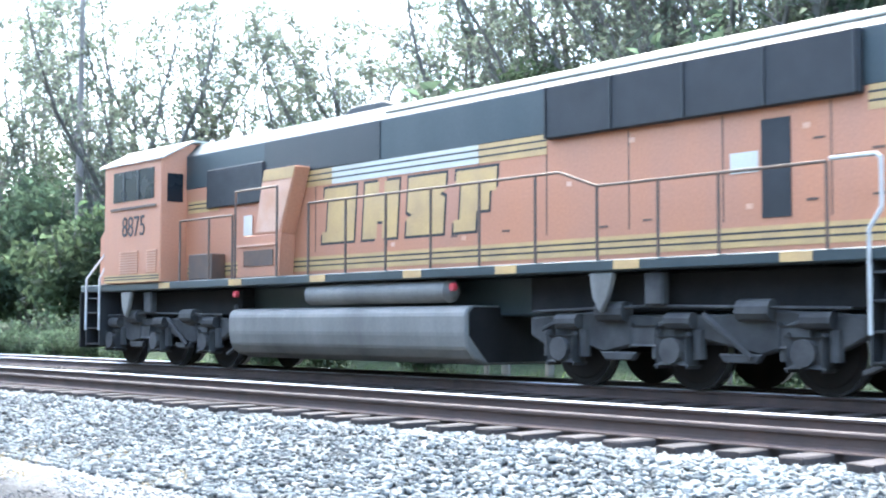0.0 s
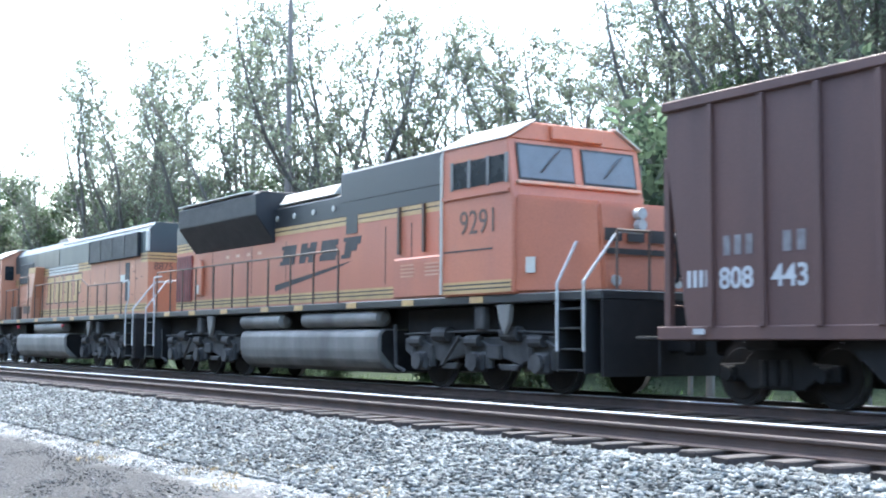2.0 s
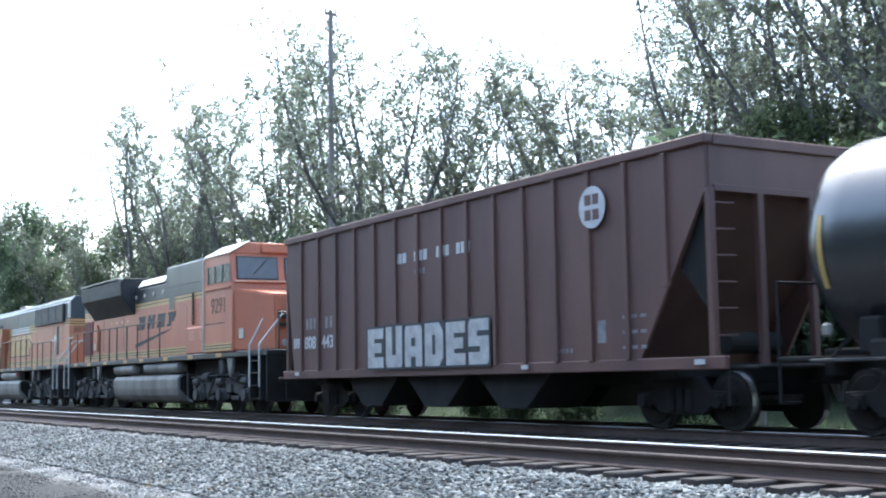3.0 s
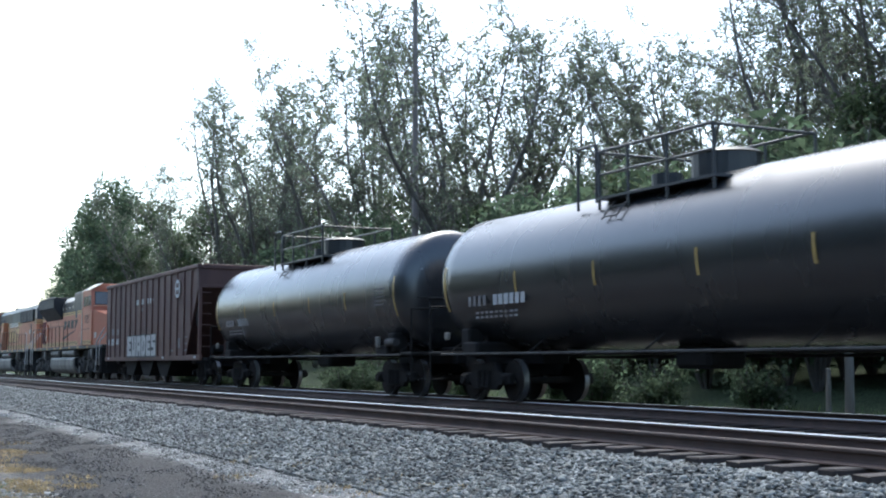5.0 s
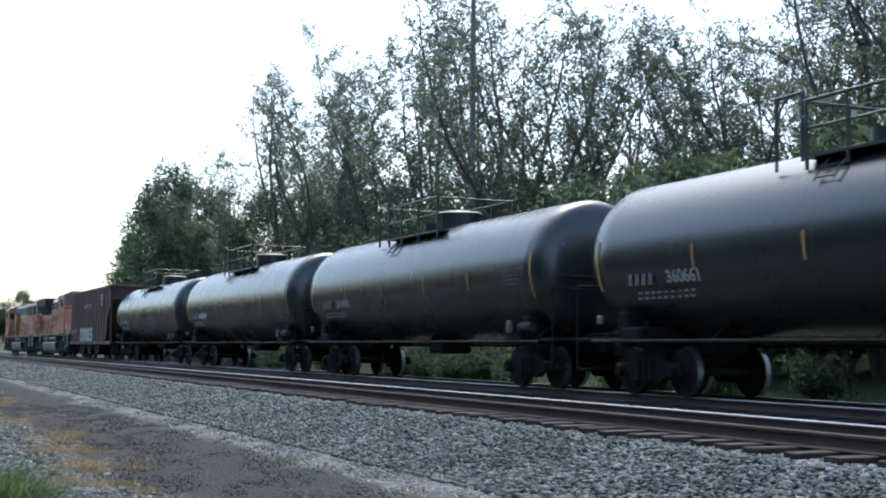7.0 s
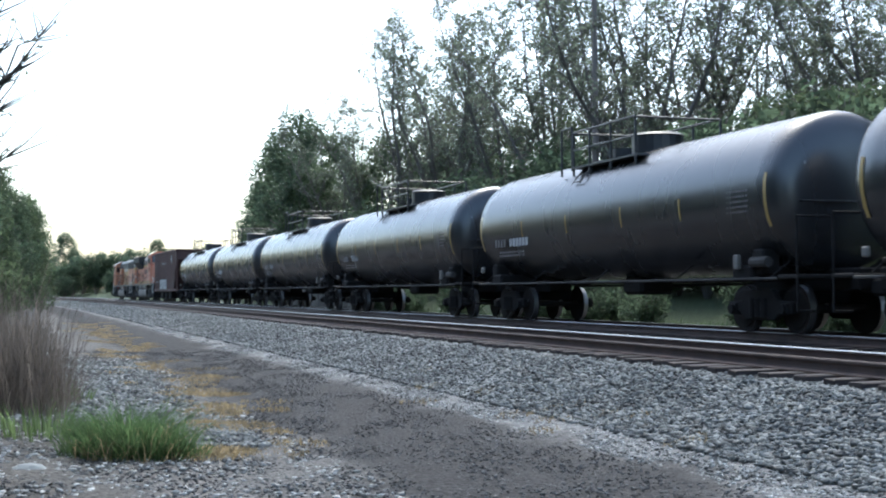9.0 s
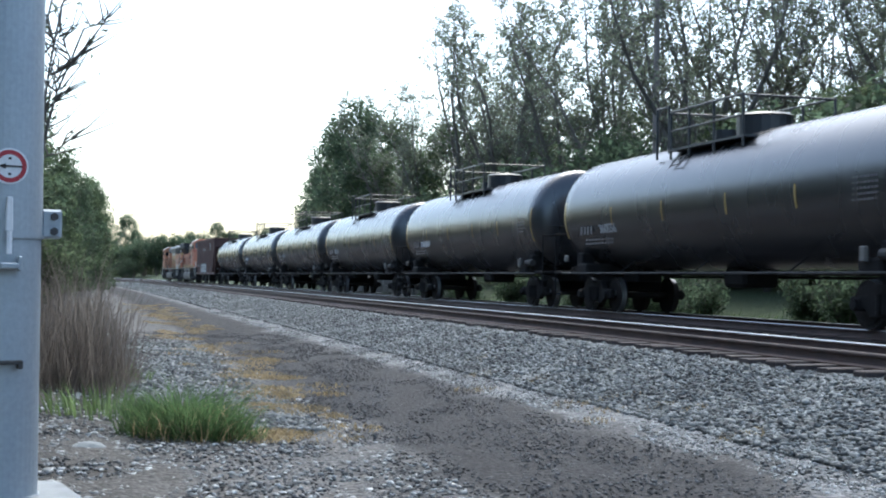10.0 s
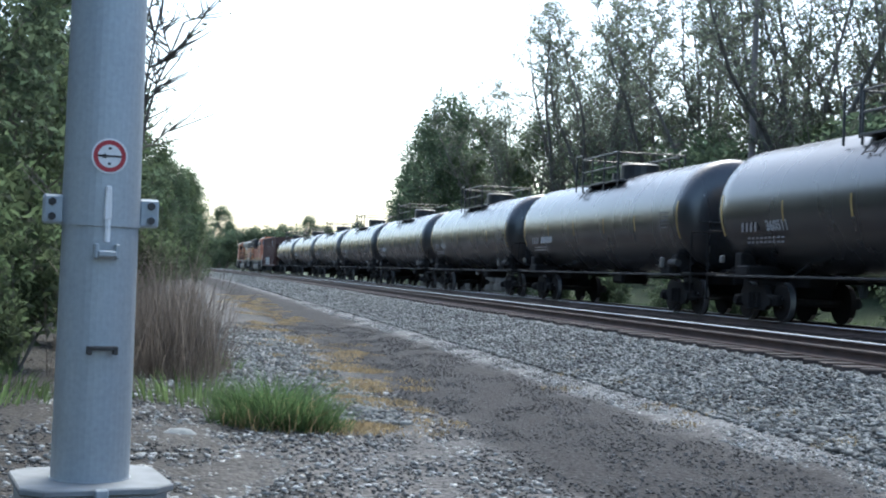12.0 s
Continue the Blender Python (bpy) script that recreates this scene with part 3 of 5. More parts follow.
BLOCK_CAPITALS = {
    "E": ([(0, 0), (1, 0), (1, 0.27), (0.42, 0.27), (0.42, 0.38), (0.88, 0.38), (0.88, 0.63), (0.42, 0.63), (0.42, 0.74), (1, 0.74), (1, 1), (0, 1)], ()),
    "U": ([(0.08, 0), (0.92, 0), (1, 0.1), (1, 1), (0.62, 1), (0.62, 0.3), (0.38, 0.3), (0.38, 1), (0, 1), (0, 0.1)], ()),
    "A": ([(0, 0), (0.36, 0), (0.36, 0.24), (0.64, 0.24), (0.64, 0), (1, 0), (1, 0.9), (0.9, 1), (0.1, 1), (0, 0.9)], ((0.38, 0.62, 0.50, 0.70),)),
    "D": ([(0, 0), (0.78, 0), (1, 0.2), (1, 0.8), (0.78, 1), (0, 1)], ((0.42, 0.58, 0.26, 0.72),)),
    "S": ([(0, 0), (0.9, 0), (1, 0.1), (1, 0.62), (0.42, 0.62), (0.42, 0.74), (1, 0.74), (1, 1), (0.1, 1), (0, 0.9), (0, 0.40), (0.58, 0.40), (0.58, 0.27), (0, 0.27)], ()),
}


def sprayed_capital(car, ch, x, y_left, z0, wid, hgt):
    """One fat block capital on the near flank: dark rim, white body, dark counter."""
    outline, counters = BLOCK_CAPITALS[ch]
    for grow, mat, x0, x1, name in ((0.05, GRAF_DARK, x, x - 0.004, "spray_outline"), (0.0, GRAF_WHITE, x - 0.004, x - 0.009, "spray_letter")):
        pts = [(y_left - u * wid + (grow if u < 0.5 else -grow), z0 + v * hgt + (grow if v > 0.5 else -grow)) for u, v in outline] if grow == 0 else \
              [(y_left + grow, z0 - grow), (y_left - wid - grow, z0 - grow), (y_left - wid - grow, z0 + hgt + grow), (y_left + grow, z0 + hgt + grow)]
        part(name, prism(B(), pts, x0, x1, "x"), mat, car, "white spray-painted block letter" if grow == 0 else "dark spray-painted outline")
    for u0, u1, v0, v1 in counters:
        part("spray_counter", abox(x - 0.013, x - 0.009, y_left - u1 * wid, y_left - u0 * wid, z0 + v0 * hgt, z0 + v1 * hgt), GRAF_DARK, car)


def hopper_car():
    car = empty("hopper_car", "oxide-brown steel hopper car with white spray-painted lettering", "hopper car")
    W, T, S = 1.58, 4.48, 1.0
    A, Z = -7.70, 8.15        # the ends of the body
    SHELF = 3.68              # the flat end panels reach down to here, the ends below are open
    part("floor_sheet", abox(-W + 0.04, W - 0.04, A + 2.6, Z - 2.6, S - 0.02, S + 0.03), HOPPER, car)
    sheets = {}
    for sx in (-1, 1):
        x = sx * W
        sheets[sx] = part("side_sheet", prism(B(), [(A + 1.75, S), (Z - 0.45, S), (Z - 0.02, SHELF), (Z - 0.02, T), (A + 0.02, T), (A + 0.02, SHELF)], x - 0.03, x + 0.03, "x"), HOPPER, car)
        part("top_chord", abox(x - 0.09, x + 0.09, A - 0.05, Z + 0.05, T - 0.12, T + 0.04, 0.02), HOPPER, car)
        part("side_sill", abox(x - 0.05, x + 0.05, A - 0.3, Z + 0.2, S - 0.06, S + 0.14, 0.015), HOPPER, car)
    for end, e in ((A, -1), (Z, 1)):
        part("slope_sheet", prism(B(), [(end - e * 0.05, SHELF), (end - e * 2.6, S), (end - e * 2.7, S + 0.05), (end - e * 0.15, SHELF)], -W + 0.04, W - 0.04, "x"), HOPPER, car)
        part("end_panel", abox(-W + 0.03, W - 0.03, min(end, end - e * 0.05), max(end, end - e * 0.05), SHELF, T - 0.02), HOPPER, car)
        part("end_chord", abox(-W + 0.1, W - 0.1, min(end, end + e * 0.05), max(end, end + e * 0.05), T - 0.14, T + 0.04, 0.02), HOPPER, car)
        part("end_ledge", abox(-W + 0.1, W - 0.1, min(end, end + e * 0.06), max(end, end + e * 0.06), SHELF - 0.05, SHELF + 0.06, 0.01), HOPPER, car)
        for x in (-W + 0.03, -0.55, 0.55, W - 0.03):
            part("end_post", abox(x - 0.06, x + 0.06, end - 0.06, end + 0.06, S, SHELF, 0.012), HOPPER, car)
        for sx in (-1, 1):
            # added dark triangle that paints the shade in the open end
            part("gusset", prism(B(), [(end - e * 0.08, SHELF), (end - e * 0.75, SHELF - 1.15), (end - e * 0.08, SHELF - 1.9)], sx * (W - 0.10), sx * (W - 0.07), "x"), UNDER, car)
            for z in (1.45, 1.85, 2.25, 2.65, 3.05, 3.45):
                part("rung", rod(B(), (sx * (W + 0.04), end + e * 0.02, z), (sx * (W - 0.42), end + e * 0.10, z), 0.018, 6), HOPPER, car)
            part("sill_step", rods(B(), [(sx * 1.52, end + e * 0.25, 1.0), (sx * 1.52, end + e * 0.25, 0.42), (sx * 1.15, end + e * 0.25, 0.42)], 0.025), UNDER, car)
        part("end_platform", abox(-1.5, 1.5, min(end, end + e * 0.85), max(end, end + e * 0.85), 0.93, 1.0, 0.02), UNDER, car)
        part("brake_rigging" if e < 0 else "air_valve", rod(B(), (-0.9, end - e * 0.5, 1.35), (0.2, end - e * 0.5, 1.35), 0.17, 14), UNDER, car)
    for sx in (-1, 1):
        for i in range(15):
            y = A + 0.95 + i * (Z - A - 1.9) / 14
            zb = max(S + 0.12, SHELF - (y - A - 0.02) * 1.55)
            r = abox(sx * W + (0 if sx > 0 else -0.085), sx * W + (0.085 if sx > 0 else 0), y - 0.055, y + 0.055, zb, T - 0.12, 0.012)
            part("rib", r, HOPPER, sheets[sx])
    load = B()
    bmesh.ops.create_grid(load, x_segments=8, y_segments=30, size=1.0)
    for v in load.verts:
        v.co = Vector((v.co.x * 1.5, 0.22 + v.co.y * 7.8, 4.15 + noise.noise(v.co * 7) * 0.08))
    part("load", load, UNDER, car, "dark load below the rim")
    part("centre_sill", abox(-0.3, 0.3, -8.2, 8.4, 0.72, 1.02, 0.02), UNDER, car)
    for yc in (-2.0, 0.9, 3.8):
        for e in (-1, 1):
            part("discharge_bay", prism(B(), [(yc - 1.35, 1.02), (yc + 1.35, 1.02), (yc + 0.45, 0.30), (yc - 0.45, 0.30)], e * 0.80 - 0.62, e * 0.80 + 0.62, "x"), UNDER, car, "black discharge bay")
    for y in (-6.35, 6.5):
        part("bolster", abox(-1.4, 1.4, y - 0.3, y + 0.3, 0.80, 1.05, 0.04), UNDER, car)
    # spray-painted word low on the near flank
    for k, ch in enumerate("EUADES"):
        sprayed_capital(car, ch, -W - 0.088, 3.47 - 0.865 * k, 1.14, 0.74, 0.86 + 0.02 * (k % 2))
    # company roundel, other marks as bars
    part("roundel", rod(B(), (-W - 0.098, -4.93, 3.72), (-W - 0.088, -4.93, 3.72), 0.36, 28), MARK, car, "white roundel on brown paint")
    for dy in (-0.11, 0.11):
        for dz in (-0.13, 0.13):
            part("roundel_cross", abox(-W - 0.104, -W - 0.099, -4.93 + dy - 0.085, -4.93 + dy + 0.085, 3.72 + dz - 0.09, 3.72 + dz + 0.09), HOPPER, car)
    for number, y in (("808", 6.72), ("443", 5.72)):
        letters(number, 0.42, MARK, car, side_pose(-1, W + 0.036, y, 1.80), "car_number", squeeze=1.05, bold=0.008)
    for sx in (-1, 1):
        for y0, y1, n in ((1.75, 2.35, 3), (0.85, 1.45, 3), (-0.05, 0.50, 3), (-0.85, -0.30, 3)):
            bars(car, sx, W + 0.034, y0, y1, 3.36, 3.58, n, MARK, gap=0.25)
        bars(car, sx, W + 0.034, 0.95, 1.45, 3.08, 3.20, 3, MARK_DIM)
        bars(car, sx, W + 0.034, 6.40, 7.05, 2.14, 2.42, 3, MARK_DIM)
        bars(car, sx, W + 0.034, 5.45, 5.95, 2.14, 2.42, 2, MARK_DIM)
        bars(car, sx, W + 0.034, 7.25, 7.75, 1.70, 1.95, 4, MARK)
        bars(car, sx, W + 0.034, -6.2, -5.5, 1.3, 1.36, 3, MARK_DIM)
        bars(car, sx, W + 0.034, -6.2, -5.5, 1.55, 1.61, 3, MARK_DIM)
        bars(car, sx, W + 0.034, -6.2, -5.5, 1.8, 1.86, 3, MARK_DIM)
        bars(car, sx, W + 0.034, -4.2, -3.7, 1.28, 1.36, 4, MARK_DIM)
        bars(car, sx, W + 0.034, -5.15, -4.75, 1.42, 1.80, 1, MARK_DIM)
    for y in (7.3, -2.9, -7.6):
        part("reflector_plate", abox(-W - 0.10, -W - 0.08, y, y + 0.22, 1.02, 1.10), MARK, car)
    for y in (-6.35, 6.5):
        freight_truck(car, y)
    for e in (-1, 1):
        coupler(car, e * 7.95, e)
    return car


def slab_letters(car, side, x, y_start, z0, hgt, wid, gap, slant, mats, name):
    """A railway's painted name, given as four plain slabbed blocks."""
    k = 1 if side > 0 else -1
    shapes = [[(0, 0), (1, 0), (1, 1), (0, 1), (0, 0.8), (0.14, 0.8), (0.14, 0.2), (0, 0.2)],
              [(0, 0), (0.42, 0), (0.42, 0.3), (0.58, 0.3), (0.58, 0), (1, 0), (1, 1), (0.58, 1), (0.58, 0.75), (0.42, 0.75), (0.42, 1), (0, 1)],
              [(0, 0), (1, 0), (1, 0.6), (0.86, 0.66), (1, 0.72), (1, 1), (0, 1), (0, 0.42), (0.14, 0.36), (0, 0.3)],
              [(0, 0), (0.55, 0), (0.55, 0.32), (0.85, 0.32), (0.85, 0.62), (1, 0.62), (1, 1), (0, 1), (0, 0.8), (0.14, 0.8), (0.14, 0.2), (0, 0.2)]]
    for i, shape in enumerate(shapes):
        for grow, mat, off in ((0.045, mats[0], 0.003), (0.0, mats[1], 0.007)):
            if mat is None:
                continue
            bm = B()
            pts = []
            for u, v in shape:
                u2 = u * wid + (grow if u > 0.5 else -grow)
                v2 = v * hgt + (grow if v > 0.5 else -grow)
                pts.append(bm.verts.new((side * (x + off), y_start + k * (i * (wid + gap) + u2 + slant * v2), z0 + v2)))
            bm.faces.new(pts)
            part(name, bm, mat, car)


def stripes_band(car, x, y0, y1, z0, z1, mat=None):
    """A yellow band with two thin dark lines, proud of both flanks."""
    for sx in (-1, 1):
        bm = abox(sx * x - 0.004, sx * x + 0.004, y0, y1, z0, z1)
        part("yellow_band", bm, mat or YELLOW, car)
        d = B()
        hh = z1 - z0
        for f in (0.30, 0.66):
            box(d, sx * x - 0.007, sx * x + 0.007, y0, y1, z0 + f * hh, z0 + f * hh + 0.028)
        part("band_line", d, INK, car)


def handrail(car, sx, ys, z0, z1, mat, x=1.5):
    rail = part("handrail", rod(B(), (sx * x, ys[0], z1), (sx * x, ys[-1], z1), 0.022, 6), mat, car)
    for y in ys:
        part("post", rod(B(), (sx * x, y, z0), (sx * x, y, z1), 0.024, 6), mat, rail)


def stairwell(car, y_in, y_out, sloped=False):
    """Steps cut into the corner of a platform, with bent white grab rails."""
    e = 1 if y_out > y_in else -1
    for sx in (-1, 1):
        for z in (0.45, 0.80, 1.15, 1.48):
            st = part("step", abox(min(sx * 0.95, sx * 1.5), max(sx * 0.95, sx * 1.5), min(y_in, y_out), max(y_in, y_out), z - 0.03, z), BLACK_PAINT, car)
            if z < 1.2:
                part("step_edge", abox(sx * 1.507 - 0.006, sx * 1.507 + 0.006, min(y_in, y_out) + 0.02, max(y_in, y_out) - 0.02, z - 0.012, z + 0.003), FRAME_GREY, st)
        for y in (y_in, y_out):
            part("step_side", abox(min(sx * 0.95, sx * 1.52), max(sx * 0.95, sx * 1.52), y - 0.015, y + 0.015, 0.40, 1.62), BLACK_PAINT, car)
    for sx in (-1, 1):
        if sloped:
            inner = [(sx * 1.53, y_in, 0.75), (sx * 1.53, y_in, 1.9), (sx * 1.15, y_in + e * 0.05, 2.62)]
        else:
            inner = [(sx * 1.53, y_in, 0.75), (sx * 1.53, y_in, 1.95), (sx * 1.5, y_in + e * 0.15, 2.2), (sx * 1.5, y_in + e * 0.15, 2.76), (sx * 1.5, y_in + e * 0.08, 2.81), (sx * 1.5, y_in - e * 0.5, 2.81)]
        outer = [(sx * 1.53, y_out, 0.75), (sx * 1.53, y_out, 1.9), (sx * 0.9, y_out + e * 0.06, 2.70), (sx * 0.8, y_out + e * 0.06, 2.76), (sx * 0.3, y_out + e * 0.06, 2.76)]
        for line in (inner, outer):
            part("grab_rail", rods(B(), line, 0.028), CHROME, car, "white bent pipe grab rail")


def loco_common(car, tank0, tank1, trucks, air, sill_mat, rear, front):
    fr = B()
    box(fr, -1.5, 1.5, rear, front, 1.60, 1.76, 0.02)
    box(fr, -0.75, 0.75, rear + 0.2, front - 0.2, 1.0, 1.6, 0.03)
    part("deck", fr, sill_mat, car, "dark painted walkway deck")
    for a in trucks:
        part("bolster_frame", abox(-1.05, 1.05, a - 2.9, a + 2.9, 1.05, 1.58, 0.03), UNDER, car)
        for sx in (-1, 1):
            part("junction_box", abox(sx * 1.33 - 0.08, sx * 1.33 + 0.08, a + 0.1, a + 0.42, 1.12, 1.58, 0.03), FRAME_GREY, car)
    ft = B()
    prism(ft, [(-1.48, 0.72), (-1.43, 0.50), (-1.28, 0.33), (-1.0, 0.24), (1.0, 0.24), (1.28, 0.33), (1.43, 0.50), (1.48, 0.72), (1.48, 1.03), (1.42, 1.13), (1.32, 1.17), (-1.32, 1.17), (-1.42, 1.13), (-1.48, 1.03)], tank0, tank1, "y", 0.03)
    tank = part("fuel_tank", ft, SILVER, car, "grey silver fuel tank streaked with dirt")
    for y in (tank0, tank1):
        # added dark cap: the shade on the tank's end face as colour
        part("end_plate", prism(B(), [(-1.40, 0.70), (-1.0, 0.28), (1.0, 0.28), (1.40, 0.70), (1.40, 1.05), (1.30, 1.14), (-1.30, 1.14), (-1.40, 1.05)], y - 0.02, y + 0.02, "y"), UNDER, tank)
    for a0, a1 in air:
        for sx in (-1, 1):
            at = rod(B(), (sx * 1.27, a0, 1.40), (sx * 1.27, a1, 1.40), 0.185, 24)
            for y, d in ((a0, -0.06), (a1, 0.06)):
                rod(at, (sx * 1.27, y, 1.40), (sx * 1.27, y + d, 1.40), 0.175, 24, 0.10)
            part("air_reservoir", at, SILVER, car, "grey cylindrical air reservoir")
    for a in trucks:
        for sx in (-1, 1):
            sand = prism(B(), [(a + 0.9, 1.58), (a + 1.35, 1.58), (a + 1.3, 1.25), (a + 1.15, 1.02), (a + 1.0, 1.25)], sx * 1.42 - 0.05, sx * 1.42 + 0.05, "x", 0.02)
            part("sand_trap", sand, SILVER, car)
    for y in (rear, front):
        part("pilot", prism(B(), [(-1.5, 0.35), (1.5, 0.35), (1.5, 1.6), (-1.5, 1.6)], y - 0.03, y + 0.03, "y"), UNDER, car)
    for a in trucks:
        loco_truck(car, a)
    for e in (-1, 1):
        coupler(car, rear if e < 0 else front, e)
    rng = random.Random(tank0)
    for sx in (-1, 1):
        y = rear + 1.6
        while y < front - 1.8:
            part("deck_patch", abox(sx * 1.503 - 0.004, sx * 1.503 + 0.004, y, y + 0.45, 1.62, 1.74), YELLOW, car)
            y += rng.uniform(1.9, 2.8)


def loco_old():
    car = empty("locomotive", "faded orange diesel locomotive with dark green roof and yellow bands", "locomotive", "locomotives of the train")
    loco_common(car, -2.15, 4.65, (-6.03, 7.75), [(-1.6, 2.15)], GREEN_DARK, -9.85, 11.0)
    X = 0.96
    # long hood: orange flank, dark upper, chamfered roof
    h = B()
    prism(h, [(-X, 1.76), (X, 1.76), (X, 3.72), (-X, 3.72)], -9.37, 7.2, "y", 0.01)
    hood = part("long_hood", h, ORANGE_OLD, car, "faded orange hood")
    r = B()
    prism(r, [(-X - 0.01, 3.72), (X + 0.01, 3.72), (X + 0.01, 4.42), (X - 0.25, 4.70), (-X + 0.25, 4.70), (-X - 0.01, 4.42)], -9.37, 7.2, "y", 0.01)
    part("hood_roof", r, GREEN_DARK, car, "dark green hood roof")
    rim = B()
    for sx in (-1, 1):
        rod(rim, (sx * 0.84, -9.3, 4.58), (sx * 0.84, 0.6, 4.58), 0.03, 6)
    part("roof_edge", rim, CREAM, car)
    hb = B()
    prism(hb, [(0.4, 4.69), (1.0, 4.86), (1.9, 4.86), (2.3, 4.69)], -0.6, 0.6, "x", 0.02)
    part("roof_hatch", hb, BLACK_PAINT, car)
    part("fan_housing", abox(-0.5, 0.5, -8.3, -3.6, 4.70, 4.78, 0.03), BLACK_PAINT, car)
    # blackened exhaust section, intake recess
    for sx in (-1, 1):
        q = abox(sx * (X + 0.012) - 0.01, sx * (X + 0.012) + 0.01, 0.6, 4.2, 3.74, 4.40)
        part("soot_panel", q, BLACK_PAINT, car)
        q = abox(sx * (X + 0.03) - 0.03, sx * (X + 0.03) + 0.03, 4.2, 6.3, 3.25, 4.05, 0.02)
        part("intake_grille", q, GRILLE, car)
        # radiator wing
        q = abox(sx * (X + 0.05) - 0.06, sx * (X + 0.05) + 0.06, -8.65, -3.45, 3.62, 4.42, 0.02)
        g = part("radiator_grille", q, GRILLE, car, "black radiator screen")
        for i in range(5):
            y = -8.6 + i * 1.28
            part("grille_rib", abox(sx * (X + 0.115) - 0.01, sx * (X + 0.115) + 0.01, y, y + 0.035, 3.64, 4.40), BLACK_PAINT, g)
        d = abox(sx * (X + 0.004) - 0.006, sx * (X + 0.004) + 0.006, -7.62, -7.19, 2.22, 3.48)
        part("dark_door", d, GRILLE, car)
        d = abox(sx * (X + 0.006) - 0.006, sx * (X + 0.006) + 0.006, -7.14, -6.71, 2.82, 3.09)
        part("notice_plate", d, CREAM, car)
        seam = B()
        for y in (-8.2, -6.6, -3.4, -1.9, 2.5, -5.0, 0.4):
            box(seam, sx * (X + 0.002) - 0.003, sx * (X + 0.002) + 0.003, y, y + 0.02, 2.2, 3.6)
        for y, z in ((-8.1, 3.15), (-8.4, 2.9), (-8.0, 2.4), (-8.9, 2.95), (-8.9, 2.4), (-5.4, 2.3), (-4.6, 2.25), (-2.6, 2.3), (-1.4, 2.28)):
            box(seam, sx * (X + 0.004) - 0.004, sx * (X + 0.004) + 0.004, y, y + 0.16, z, z + 0.03)
        tagged(part("panel_seam", seam, RAILMAT_DARK, car), kind="stuff")
        # sloped equipment cabinet behind the cab
        c = B()
        prism(c, [(3.2, 1.76), (4.62, 1.76), (4.62, 2.32), (4.35, 2.58), (3.12, 2.58)], sx * 0.96, sx * 1.32, "x", 0.025)
        prism(c, [(3.14, 2.56), (4.02, 2.56), (3.72, 3.80), (2.66, 3.80)], sx * 0.96, sx * 1.31, "x", 0.025)
        part("equipment_cabinet", c, ORANGE_OLD, car)
        part("bleached_patch", prism(B(), [(3.18, 2.62), (3.98, 2.62), (3.76, 3.56), (2.78, 3.56)], sx * 1.312, sx * 1.318, "x"), BLEACHED, car)
        part("cabinet_cap", prism(B(), [(2.76, 3.58), (3.75, 3.58), (3.70, 3.79), (2.68, 3.79)], sx * 1.312, sx * 1.320, "x"), YELLOW, car)
        part("cabinet_ledge", abox(sx * 1.33 - 0.02, sx * 1.33 + 0.02, 3.2, 4.6, 2.36, 2.40), BLEACHED, car)
        part("cabinet_vent", abox(sx * 1.33 - 0.008, sx * 1.33 + 0.008, 3.35, 4.35, 1.98, 2.28), RAILMAT_DARK, car)
        part("warning_plate", abox(sx * 0.975 - 0.008, sx * 0.975 + 0.008, 4.62, 4.92, 2.62, 3.02), CREAM, car)
        part("lower_locker", abox(min(sx * 0.97, sx * 1.30), max(sx * 0.97, sx * 1.30), 5.6, 6.5, 1.78, 2.30, 0.02), RAILMAT_DARK, car, "brown low locker on the walkway")
        for y, z in ((-5.1, 3.42), (-7.9, 3.3), (-7.05, 2.35), (-3.9, 2.9), (0.2, 2.2), (-1.6, 2.22)):
            part("worn_spot", abox(sx * (X + 0.003) - 0.003, sx * (X + 0.003) + 0.003, y, y + 0.10, z, z + 0.07), BLEACHED, hood)
        handrail(car, sx, [1.98, 0.88, -0.22, -1.36, -2.49, -3.68], 1.76, 3.03, RAILMAT_DARK)
        part("handrail", rods(B(), [(sx * 1.5, -3.68, 3.03), (sx * 1.5, -4.16, 3.03), (sx * 1.5, -4.87, 2.78)], 0.022), RAILMAT_DARK, car)
        handrail(car, sx, [-4.87, -5.94, -6.91, -8.45], 1.76, 2.78, RAILMAT_DARK)
        handrail(car, sx, [6.5, 5.37, 4.5], 1.76, 2.98, RAILMAT_DARK)
        handrail(car, sx, [4.4, 2.98], 1.76, 3.42, RAILMAT_DARK)
    stripes_band(car, X + 0.004, -3.4, 3.0, 3.42, 3.72)
    stripes_band(car, X + 0.004, -9.32, -8.7, 3.42, 3.72)
    stripes_band(car, X + 0.004, 5.9, 7.1, 3.20, 3.45)
    stripes_band(car, X + 0.004, -9.32, 7.1, 1.86, 2.12)
    stripes_band(car, X + 0.008, -1.9, 2.0, 3.42, 3.72, CREAM)
    e = B()
    box(e, -X, X, -9.385, -9.375, 3.42, 3.72)
    part("end_band", e, YELLOW, car)
    e = B()
    for z in (3.50, 3.60):
        box(e, -X, X, -9.392, -9.386, z, z + 0.028)
    part("end_band_line", e, INK, car)
    part("light_housing", rod(B(), (0.42, -9.44, 3.98), (0.42, -9.36, 3.98), 0.24, 18), BLACK_PAINT, car)
    for dx in (0.30, 0.54):
        part("headlight", rod(B(), (dx, -9.47, 3.98), (dx, -9.42, 3.98), 0.095, 14), CREAM, car, "round end headlight, unlit")
    part("end_roundel", rod(B(), (0.30, -9.39, 2.78), (0.30, -9.375, 2.78), 0.30, 24), INK, car)
